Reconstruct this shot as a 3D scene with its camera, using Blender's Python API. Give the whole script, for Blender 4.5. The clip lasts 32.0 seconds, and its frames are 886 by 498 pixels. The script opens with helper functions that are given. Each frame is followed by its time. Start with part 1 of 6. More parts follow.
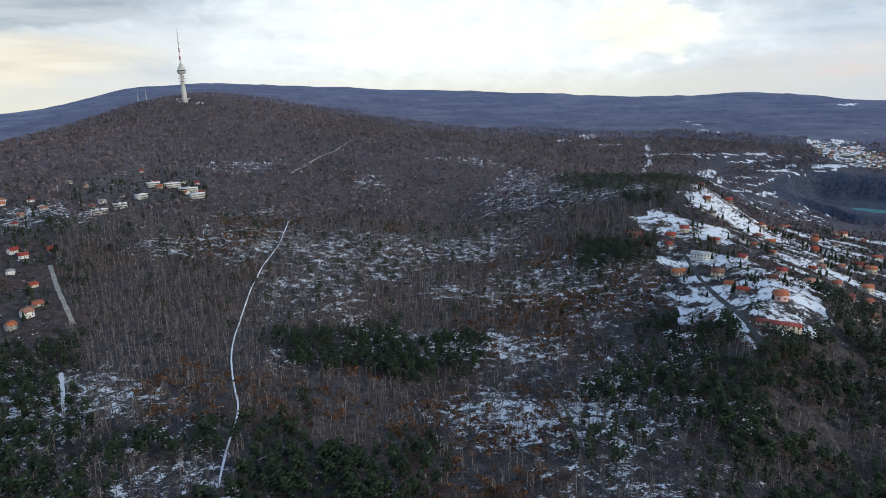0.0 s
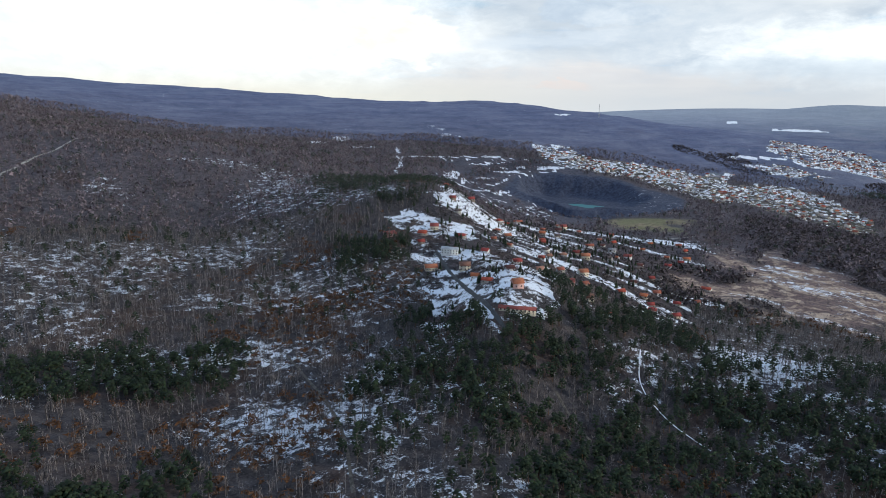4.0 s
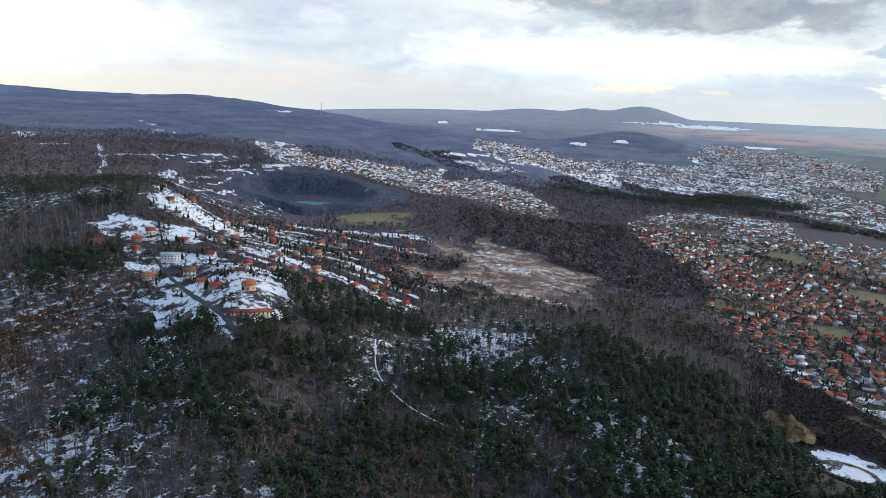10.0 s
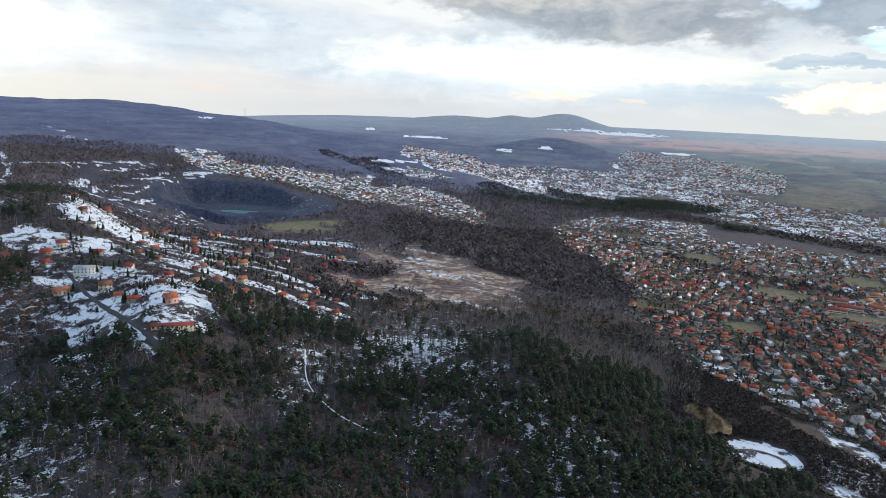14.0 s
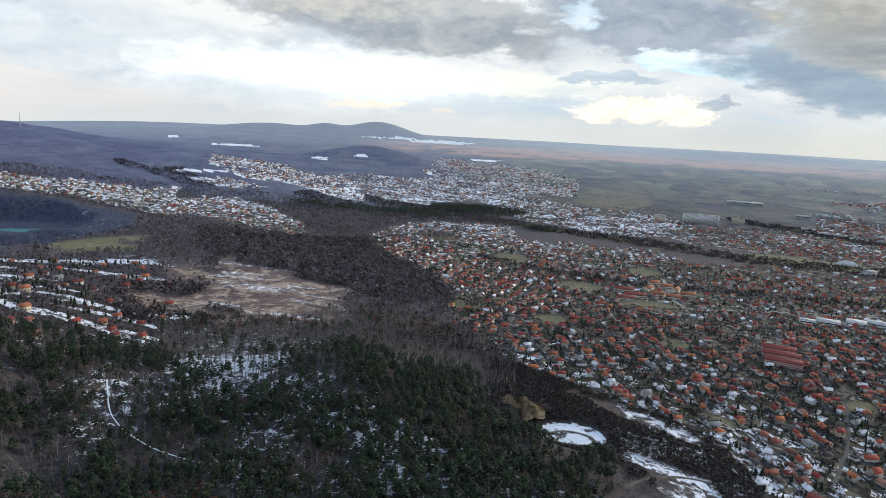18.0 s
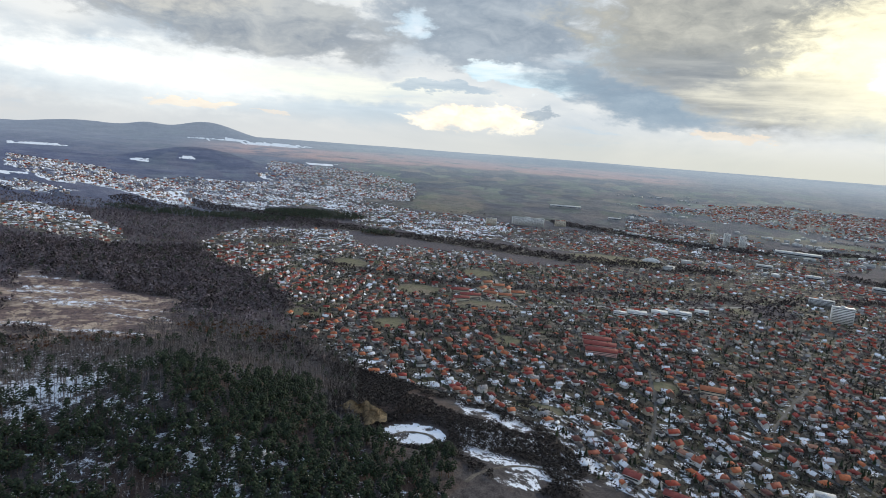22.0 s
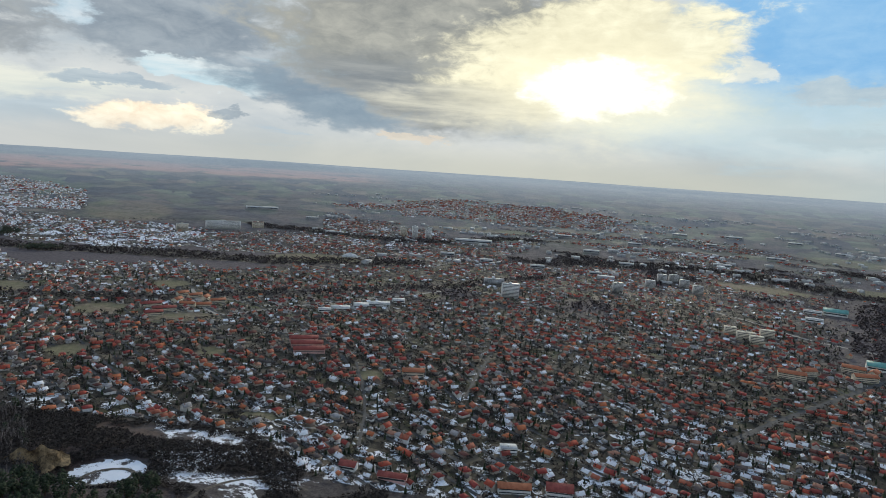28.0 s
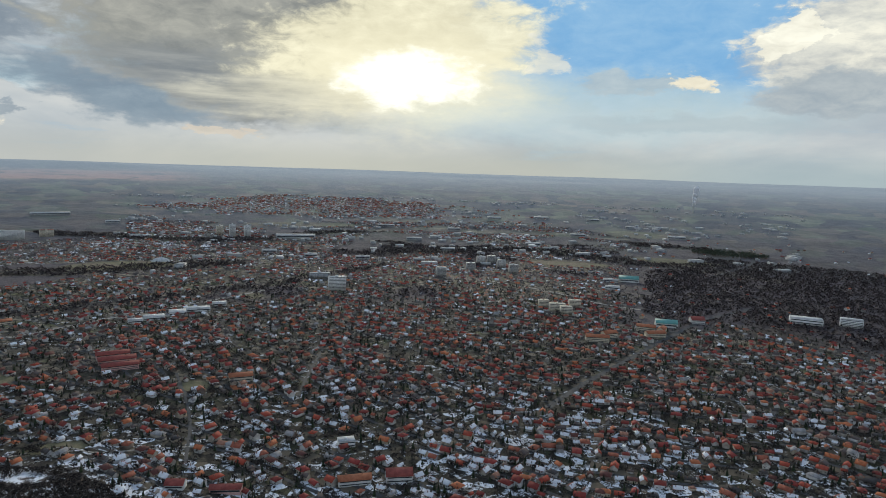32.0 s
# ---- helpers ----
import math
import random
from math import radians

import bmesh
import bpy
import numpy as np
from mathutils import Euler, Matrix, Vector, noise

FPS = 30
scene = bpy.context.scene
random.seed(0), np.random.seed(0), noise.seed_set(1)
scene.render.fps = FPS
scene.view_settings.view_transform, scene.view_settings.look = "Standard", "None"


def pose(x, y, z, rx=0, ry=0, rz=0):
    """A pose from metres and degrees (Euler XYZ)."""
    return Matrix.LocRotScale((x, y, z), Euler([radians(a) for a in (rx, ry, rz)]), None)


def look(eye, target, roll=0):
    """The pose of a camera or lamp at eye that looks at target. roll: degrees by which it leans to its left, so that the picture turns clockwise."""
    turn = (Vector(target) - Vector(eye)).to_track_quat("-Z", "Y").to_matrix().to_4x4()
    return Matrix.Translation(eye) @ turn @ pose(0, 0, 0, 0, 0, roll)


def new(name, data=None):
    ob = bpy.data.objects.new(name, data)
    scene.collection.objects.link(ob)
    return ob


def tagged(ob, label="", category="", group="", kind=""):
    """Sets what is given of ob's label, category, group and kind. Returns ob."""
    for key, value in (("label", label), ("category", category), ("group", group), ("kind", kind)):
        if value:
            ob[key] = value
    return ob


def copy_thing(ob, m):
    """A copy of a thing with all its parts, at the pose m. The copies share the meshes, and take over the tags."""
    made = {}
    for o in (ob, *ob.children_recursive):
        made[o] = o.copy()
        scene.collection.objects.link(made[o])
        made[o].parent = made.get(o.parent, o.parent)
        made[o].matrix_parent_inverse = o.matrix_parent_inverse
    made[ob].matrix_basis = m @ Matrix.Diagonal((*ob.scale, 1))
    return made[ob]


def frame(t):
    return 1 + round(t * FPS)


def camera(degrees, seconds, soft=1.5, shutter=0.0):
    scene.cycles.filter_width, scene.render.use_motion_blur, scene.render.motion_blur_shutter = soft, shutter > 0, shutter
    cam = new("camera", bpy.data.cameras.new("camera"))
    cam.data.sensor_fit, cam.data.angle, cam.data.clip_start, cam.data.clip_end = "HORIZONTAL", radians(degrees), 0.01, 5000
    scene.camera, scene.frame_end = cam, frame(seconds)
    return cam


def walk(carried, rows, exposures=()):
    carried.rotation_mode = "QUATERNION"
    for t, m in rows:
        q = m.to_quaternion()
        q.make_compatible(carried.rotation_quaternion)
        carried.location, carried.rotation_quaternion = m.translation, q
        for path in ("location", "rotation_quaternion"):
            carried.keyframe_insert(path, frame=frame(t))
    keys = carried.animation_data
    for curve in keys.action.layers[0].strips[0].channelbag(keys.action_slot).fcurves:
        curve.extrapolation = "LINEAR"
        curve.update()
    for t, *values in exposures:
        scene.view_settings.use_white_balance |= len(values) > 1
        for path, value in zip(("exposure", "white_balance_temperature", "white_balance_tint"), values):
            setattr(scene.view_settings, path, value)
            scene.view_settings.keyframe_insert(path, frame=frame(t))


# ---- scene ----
EYE = 300.0   # height of the hovering camera over the plain

WALK = [
    (0, -0.71, -13.01, -1.68), (0.5, 3.15, -12.76, -1.67), (1, 6.99, -12.88, -1.46), (1.5, 10.32, -13.08, -1.14),
    (2, 12.85, -13.17, -1.12), (2.5, 14.71, -13.16, -1.15), (4.5, 23.02, -13.13, 0.92), (5, 25.49, -13.28, 0.86),
    (5.5, 29.39, -13.30, 1.14), (6, 32.59, -13.11, 1.56), (6.5, 35.87, -12.79, 1.69), (7, 39.33, -12.83, 1.42),
    (7.5, 43.27, -13.26, 2.74), (8, 45.95, -12.94, 2.62), (8.5, 46.09, -12.96, 2.63), (9, 45.75, -12.87, 2.79),
    (9.5, 45.26, -12.66, 2.70), (10, 44.84, -12.68, 2.41), (10.5, 44.26, -12.26, 1.97), (11, 43.75, -12.28, 2.11),
    (11.5, 43.50, -12.28, 2.11), (12, 43.12, -12.18, 2.64), (12.5, 44.59, -12.06, 2.22), (13, 47.70, -12.13, 1.95),
    (13.5, 49.63, -11.68, 2.56), (14, 51.13, -11.84, 2.64), (14.5, 53.93, -11.86, 2.85), (16.5, 61.94, -11.22, 2.87),
    (17, 64.48, -11.00, 2.69), (17.5, 64.36, -10.65, 3.05), (18, 67.12, -10.40, 3.02), (18.5, 71.35, -10.33, 3.28),
    (19, 75.40, -10.19, 3.56), (19.5, 78.38, -9.63, 3.36), (20, 81.77, -9.18, 3.31), (20.5, 82.00, -9.09, 4.10),
    (21, 81.32, -8.87, 3.61), (21.5, 81.30, -9.19, 3.64), (22, 81.42, -9.11, 4.31), (22.5, 83.34, -9.27, 4.25),
    (23, 87.04, -9.12, 4.40), (23.5, 89.86, -8.90, 4.24), (24, 93.17, -8.44, 4.33), (24.5, 96.35, -8.39, 4.48),
    (26.5, 99.75, -7.73, 3.99), (27, 100.47, -7.80, 3.28), (27.5, 103.60, -7.49, 3.96), (28, 107.57, -7.26, 3.84),
    (28.5, 110.83, -7.56, 3.00), (29, 113.08, -7.53, 2.46), (29.5, 112.67, -7.18, 2.38), (30, 112.84, -7.03, 2.85),
    (30.5, 113.22, -7.02, 3.05), (31, 114.65, -7.21, 2.52), (31.5, 119.24, -7.25, 2.58), (32, 123.09, -7.26, 1.92),
]


def aim(az, pitch, roll):
    a, p = radians(az), radians(pitch)
    far = (1000 * math.sin(a) * math.cos(p), 1000 * math.cos(a) * math.cos(p), EYE + 1000 * math.sin(p))
    return look((0, 0, EYE), far, roll)


cam = camera(68.56, 32.0, soft=0.5)
walk(cam, [(t, aim(a, p, r)) for t, a, p, r in WALK], [(0, 0.36, 6100, 6), (8, 0.58, 6250, 7), (16, 0.58, 6400, 7), (22, 0.48, 6480, 7), (27, 0.27, 6500, 5), (32, 0.06, 6500, 5)])

# ---- sky and sun ----
SUN_AZ, SUN_EL = 121.0, 9.0
world = bpy.data.worlds.new("sky")
scene.world = world
world.use_nodes = True


class Nodes:
    """A small writer for node trees."""

    def __init__(self, tree):
        self.t = tree
        tree.nodes.clear()

    def add(self, kind, **props):
        n = self.t.nodes.new(kind)
        for k, v in props.items():
            if k == "op":
                n.operation = v
            elif k == "blend":
                n.data_type, n.blend_type = "RGBA", v
            elif k == "attr":
                n.attribute_name = v
        return n

    def link(self, a, b):
        if isinstance(a, bpy.types.NodeSocket):
            self.t.links.new(a, b)
        else:
            b.default_value = a

    def math(self, op, a, b=0.0, c=0.0, clamp=False):
        n = self.add("ShaderNodeMath", op=op)
        n.use_clamp = clamp
        for s, v in zip(n.inputs, (a, b, c)):
            self.link(v, s)
        return n.outputs[0]

    def mix(self, fac, a, b, blend="MIX"):
        n = self.add("ShaderNodeMix", blend=blend)
        n.clamp_factor = True
        self.link(fac, n.inputs[0])
        for v, s in ((a, n.inputs[6]), (b, n.inputs[7])):
            self.link((*v, 1) if isinstance(v, tuple) and len(v) == 3 else v, s)
        return n.outputs[2]

    def noise(self, scale, detail=4, rough=0.55, vector=None, dist=0.0):
        n = self.add("ShaderNodeTexNoise")
        n.inputs["Scale"].default_value = scale
        n.inputs["Detail"].default_value = detail
        n.inputs["Roughness"].default_value = rough
        n.inputs["Distortion"].default_value = dist
        if vector is not None:
            self.t.links.new(vector, n.inputs["Vector"])
        return n.outputs[0]

    def ramp(self, fac, *stops):
        n = self.add("ShaderNodeValToRGB")
        e = n.color_ramp.elements
        while len(e) < len(stops):
            e.new(0.5)
        for s, (p, c) in zip(e, stops):
            s.position = p
            s.color = (*c, 1) if isinstance(c, tuple) else (c, c, c, 1)
        self.link(fac, n.inputs[0])
        return n.outputs[0]

    def step(self, x, lo, hi):
        n = self.add("ShaderNodeMapRange")
        n.interpolation_type = "SMOOTHSTEP"
        for s, v in zip(n.inputs, (x, lo, hi, 0.0, 1.0)):
            self.link(v, s)
        return n.outputs[0]


def make_sky():
    w = Nodes(world.node_tree)
    sky = w.add("ShaderNodeTexSky")
    sky.sky_type, sky.sun_disc = "NISHITA", False
    sky.sun_elevation, sky.sun_rotation = radians(SUN_EL), radians(SUN_AZ)
    sky.altitude, sky.air_density, sky.dust_density = 400, 1.0, 1.5
    way = w.add("ShaderNodeTexCoord").outputs["Generated"]
    xyz = w.add("ShaderNodeSeparateXYZ")
    w.link(way, xyz.inputs[0])
    x, y, z = xyz.outputs
    deg = 180 / math.pi
    az = w.math("MULTIPLY", w.math("ARCTAN2", x, y), deg)
    el = w.math("MULTIPLY", w.math("ARCSINE", z), deg)

    def bend(c, *waves):
        for n, k in waves:
            c = w.math("ADD", c, w.math("MULTIPLY", w.math("SUBTRACT", n, 0.5), k))
        return c

    def field(ka, ke, off, detail, rough, dist):
        comb = w.add("ShaderNodeCombineXYZ")
        w.link(w.math("MULTIPLY", az, ka), comb.inputs[0])
        w.link(w.math("MULTIPLY", el, ke), comb.inputs[1])
        comb.inputs[2].default_value = off
        return w.noise(1.0, detail, rough, comb.outputs[0], dist)

    big = field(0.050, 0.17, 0.0, 7, 0.55, 0.3)      # broad decks
    fine = field(0.13, 0.34, 5.3, 8, 0.6, 0.5)       # single clouds
    grit = field(0.42, 0.85, 2.1, 8, 0.62, 0.4)      # their heads and rags
    wisp = field(0.11, 0.95, 8.7, 7, 0.58, 0.2)      # flat layers
    puff = w.math("ADD", w.math("MULTIPLY", fine, 0.5), w.math("MULTIPLY", grit, 0.5))
    rag = w.math("ADD", w.math("MULTIPLY", w.math("SUBTRACT", fine, 0.5), 6.0), w.math("MULTIPLY", w.math("SUBTRACT", grit, 0.5), 5.5))
    flat = w.math("ADD", w.math("MULTIPLY", w.math("SUBTRACT", wisp, 0.5), 8.0), w.math("MULTIPLY", w.math("SUBTRACT", grit, 0.5), 2.5))

    waz = bend(az, (field(0.10, 0.30, 11.0, 6, 0.55, 0.0), 9.0), (field(0.50, 0.95, 12.0, 6, 0.6, 0.0), 3.6))
    wel = bend(el, (field(0.10, 0.26, 13.0, 6, 0.55, 0.0), 3.0), (field(0.50, 1.05, 14.0, 6, 0.6, 0.0), 1.9))

    def mass(a, e, wa, we, torn, lo, hi, lean, shape):
        """A cloud mass: 1 in its core, 0 outside, with a torn edge; lean: degrees up for each degree along."""
        da = w.math("SUBTRACT", waz, a)
        de = w.math("DIVIDE", w.math("SUBTRACT", w.math("SUBTRACT", wel, e), w.math("MULTIPLY", da, lean)), we)
        da = w.math("DIVIDE", da, wa)
        d = w.math("ADD", w.math("MULTIPLY", da, da), w.math("MULTIPLY", de, de))
        d = w.math("SUBTRACT", d, w.math("MULTIPLY", shape, 0.30 * torn))
        return w.step(d, hi, lo)

    def lay(col, a, e, wa, we, dark, light, k=0.9, torn=1.0, edge="soft", lean=0.0, shape="puff"):
        lo, hi = {"soft": (0.0, 1.9), "firm": (0.55, 1.35), "crisp": (0.82, 1.12)}[edge]
        m = mass(a, e, wa, we, torn, lo, hi, lean, rag if shape == "puff" else flat)
        return w.mix(w.math("MULTIPLY", m, k), col, w.ramp(puff if shape == "puff" else wisp, (0.36, dark), (0.62, light)))

    # thin high cloud before a pale sky
    blue = w.mix(1.0, sky.outputs[0], (0.10, 0.10, 0.10), "MULTIPLY")
    blue = w.mix(w.step(el, 16.0, 2.0), blue, (0.46, 0.68, 0.90))
    tone = w.ramp(big, (0.30, (0.50, 0.57, 0.65)), (0.45, (0.66, 0.70, 0.74)), (0.60, (0.90, 0.89, 0.87)))
    col = w.mix(w.step(w.math("ADD", big, w.math("MULTIPLY", w.math("SUBTRACT", wisp, 0.5), 0.6)), 0.22, 0.40), blue, tone)
    white = (1.25, 1.24, 1.20)
    # over the wooded hills: a white veil, cream towards the land
    col = lay(col, 2, 5.5, 21, 6.0, (1.06, 1.04, 0.98), white, 0.97, 0.5)
    col = lay(col, -36, 3.4, 11, 2.2, (0.95, 0.78, 0.55), (1.12, 0.98, 0.74), 0.8, 0.6, shape="flat")
    col = lay(col, -31, 8.6, 13, 2.6, (0.40, 0.45, 0.48), (0.66, 0.68, 0.68), 0.9, 1.1, "firm", 0.12, "flat")
    col = lay(col, -17, 11.0, 6, 1.2, (0.52, 0.57, 0.62), (0.74, 0.77, 0.80), 0.6, 1.3)
    col = lay(col, 16.0, 4.9, 5.5, 2.4, (1.10, 1.03, 0.84), (1.30, 1.24, 1.06), 0.95, 1.2, "firm")
    col = lay(col, 33, 1.0, 14, 1.7, (0.84, 0.76, 0.72), (0.96, 0.86, 0.78), 0.7, 0.8, shape="flat")
    col = lay(col, 30, 4.9, 5.5, 0.9, (0.60, 0.68, 0.78), (0.80, 0.84, 0.88), 0.7, 1.2, shape="flat")
    col = lay(col, 32.5, 7.2, 4.2, 0.9, (0.50, 0.58, 0.68), (0.72, 0.78, 0.84), 0.85, 1.5, "firm")
    col = lay(col, 36.2, 6.5, 2.8, 0.7, (0.52, 0.60, 0.70), (0.74, 0.80, 0.86), 0.7, 1.5, "firm")
    col = lay(col, 31, 1.2, 2.0, 0.35, (1.0, 0.72, 0.62), (1.05, 0.82, 0.70), 0.6, 1.2)
    col = lay(col, 42, 5.0, 9, 2.8, (0.66, 0.73, 0.80), (0.92, 0.92, 0.91), 0.7, 1.0)
    # the bright gap before the distant cone
    col = lay(col, 56, 3.6, 13, 2.5, (1.05, 1.05, 1.02), (1.20, 1.19, 1.14), 0.95, 0.9)
    col = lay(col, 71, 4.2, 11, 1.1, (0.92, 0.94, 0.86), (1.10, 1.06, 0.92), 0.85, 1.2, shape="flat")
    col = lay(col, 51, 2.3, 10, 1.0, (0.50, 0.60, 0.70), (0.70, 0.77, 0.83), 0.5, 1.0, shape="flat")
    col = lay(col, 72, 2.2, 9, 1.2, (0.52, 0.63, 0.72), (0.68, 0.77, 0.84), 0.75, 1.0, shape="flat")
    # the grey deck
    grey, ash = (0.27, 0.31, 0.37), (0.56, 0.57, 0.57)
    col = lay(col, 64, 8.6, 15, 2.3, grey, ash, 0.94, 1.0, "firm", -0.05)
    col = lay(col, 57, 9.8, 6.0, 1.5, (0.62, 0.58, 0.52), (0.86, 0.80, 0.68), 0.5, 1.4)
    col = lay(col, 84, 10.2, 9, 3.4, (0.24, 0.30, 0.38), (0.46, 0.51, 0.57), 0.92, 1.0, "firm")
    col = lay(col, 77.7, 9.5, 1.5, 0.9, (0.58, 0.80, 0.95), (0.90, 0.98, 1.05), 0.8, 1.8, "soft", 0.4)
    col = lay(col, 87.0, 6.1, 5.6, 0.8, (0.62, 0.84, 0.95), (1.0, 1.05, 1.06), 0.92, 1.3, "firm", -0.10, "flat")
    col = lay(col, 79.5, 4.9, 5.0, 0.55, (0.40, 0.50, 0.60), (0.60, 0.68, 0.75), 0.85, 1.2, "firm", 0.0, "flat")
    col = lay(col, 108, 10.4, 17, 6.4, (0.27, 0.28, 0.28), (0.58, 0.56, 0.50), 0.97, 0.9, "firm", -0.02)
    col = lay(col, 104, 6.0, 11, 2.6, (0.25, 0.28, 0.32), (0.45, 0.46, 0.46), 0.92, 0.9, "soft", -0.12, "flat")
    col = lay(col, 94.5, 5.0, 6.5, 1.3, (0.20, 0.28, 0.38), (0.36, 0.45, 0.54), 0.92, 1.3, "soft", -0.26)
    col = lay(col, 98.5, 3.7, 5.0, 1.1, (0.24, 0.33, 0.43), (0.40, 0.48, 0.56), 0.9, 1.2, "soft", -0.06)
    # heads of cumulus in the sun, low over the plain
    col = lay(col, 83.3, 2.3, 5.6, 1.15, (1.10, 0.84, 0.62), (1.55, 1.40, 1.12), 0.97, 1.7, "firm")
    col = lay(col, 89.4, 3.1, 1.8, 0.55, (0.30, 0.37, 0.45), (0.46, 0.53, 0.60), 0.75, 2.2, "firm")
    col = lay(col, 60.5, 1.9, 3.2, 0.4, (1.02, 0.84, 0.68), (1.2, 1.06, 0.86), 0.9, 2.0, "firm")
    col = lay(col, 66.5, 1.6, 1.2, 0.3, (1.0, 0.80, 0.64), (1.1, 0.95, 0.78), 0.7, 2.0, "firm")
    col = lay(col, 104.5, 2.6, 2.6, 0.4, (1.0, 0.78, 0.60), (1.1, 0.92, 0.72), 0.6, 2.2, "firm")
    # the lit side of the deck, and the open sky past it
    col = lay(col, 139, 11.5, 15, 6.5, (0.26, 0.56, 0.94), (0.40, 0.68, 1.0), 0.97, 0.6, "firm")
    col = lay(col, 136, 5.0, 16, 3.0, (0.60, 0.78, 0.86), (0.74, 0.86, 0.90), 0.8, 0.5)
    col = lay(col, 119.5, 10.2, 12, 4.4, (0.86, 0.78, 0.56), (1.35, 1.24, 0.92), 0.95, 1.1, "firm", 0.08)
    col = lay(col, 113, 5.8, 12, 1.5, (0.66, 0.63, 0.54), (0.96, 0.90, 0.74), 0.8, 1.0, "soft", 0.05, "flat")
    col = lay(col, 131.5, 9.6, 2.0, 1.6, (0.84, 0.84, 0.78), (1.15, 1.10, 0.98), 0.75, 1.8, "firm")
    col = lay(col, 153.5, 9.6, 7.0, 4.0, (0.60, 0.62, 0.64), (1.28, 1.20, 1.02), 0.97, 1.5, "firm")
    col = lay(col, 153.5, 6.3, 6.5, 1.5, (0.44, 0.51, 0.58), (0.62, 0.67, 0.71), 0.9, 1.4, "firm")
    col = lay(col, 149.6, 10.6, 1.9, 1.8, (1.02, 0.95, 0.80), (1.42, 1.34, 1.14), 0.9, 1.8, "crisp")
    col = lay(col, 138.6, 7.1, 4.4, 1.0, (0.52, 0.62, 0.70), (0.70, 0.78, 0.82), 0.8, 1.5, "firm")
    col = lay(col, 142.8, 7.4, 1.5, 0.8, (1.05, 0.92, 0.70), (1.35, 1.22, 0.98), 0.95, 1.5, "firm")
    col = lay(col, 143, 3.9, 9, 0.7, (0.54, 0.64, 0.70), (0.64, 0.72, 0.76), 0.6, 1.1, "soft", 0.0, "flat")
    # the low haze
    hz = w.mix(w.step(az, 60.0, 118.0), (0.70, 0.70, 0.70), (0.72, 0.70, 0.60))
    hz = w.mix(w.step(az, 128.0, 150.0), hz, (0.52, 0.62, 0.65))
    hz = w.mix(w.step(az, 40.0, 0.0), hz, (1.02, 0.92, 0.72))
    col = w.mix(w.math("MULTIPLY", w.step(el, 3.2, -0.3), 0.8), col, hz)
    # the veiled sun
    da = w.math("MULTIPLY", w.math("SUBTRACT", waz, 119.5), 0.8)
    de = w.math("MULTIPLY", w.math("SUBTRACT", wel, 7.3), 2.0)
    d = w.math("SQRT", w.math("ADD", w.math("MULTIPLY", da, da), w.math("MULTIPLY", de, de)))
    d = w.math("ADD", d, w.math("MULTIPLY", rag, 0.9))
    col = w.mix(w.math("MULTIPLY", w.step(d, 13.0, 2.0), 0.7), col, (1.40, 1.27, 0.92))
    col = w.mix(w.step(d, 5.6, 1.6), col, (1.9, 1.85, 1.65))
    # higher up the deck goes on, darker
    col = w.mix(1.0, col, (0.72, 0.73, 0.75), "MULTIPLY")
    col = w.mix(w.step(el, 16.0, 30.0), col, w.mix(w.step(big, 0.3, 0.5), (0.26, 0.42, 0.70), (0.32, 0.41, 0.56)))
    bg = w.add("ShaderNodeBackground")
    w.link(col, bg.inputs[0])
    bg.inputs[1].default_value = 1.0
    out = w.add("ShaderNodeOutputWorld")
    w.link(bg.outputs[0], out.inputs[0])


make_sky()
sun = new("sun", bpy.data.lights.new("sun", "SUN"))
sun.data.energy, sun.data.angle, sun.data.color = 1.8, radians(7), (1.0, 0.88, 0.70)
sun.matrix_basis = look((math.sin(radians(SUN_AZ)), math.cos(radians(SUN_AZ)), math.tan(radians(SUN_EL + 6))), (0, 0, 0))

# ---- the lie of the land ----
rng = np.random.default_rng(7)
BEARING = np.array([-60, -35, -20, 0, 20, 27, 34, 45, 60, 72, 85, 110], float)
REACH = np.array([300, 420, 560, 750, 1000, 1400, 2000, 3200], float)
HEIGHT = np.array([
    [110, 100, 95, 100, 120, 140, 110, 100], [105, 95, 92, 106, 128, 160, 100, 105],
    [105, 95, 90, 98, 117, 160, 221, 250], [90, 77, 80, 90, 108, 168, 120, 216],
    [100, 98, 97, 120, 156, 95, 118, 228], [100, 100, 135, 118, 98, 56, 100, 238],
    [90, 84, 113, 98, 78, 42, 95, 222], [78, 77, 86, 62, 50, 50, 62, 150],
    [66, 72, 86, 55, 33, 24, 20, 40], [60, 62, 54, 30, 18, 12, 10, 12],
    [45, 48, 38, 15, 12, 8, 5, 3], [20, 12, 8, 6, 5, 4, 2, 0]], float)


def lattice(ix, iy, seed):
    h = (ix * 374761393 + iy * 668265263 + seed * 974634777) & 0xFFFFFFFF
    h = ((h ^ (h >> 13)) * 1274126177) & 0xFFFFFFFF
    return ((h ^ (h >> 16)) & 0xFFFFFF) / float(0xFFFFFF)


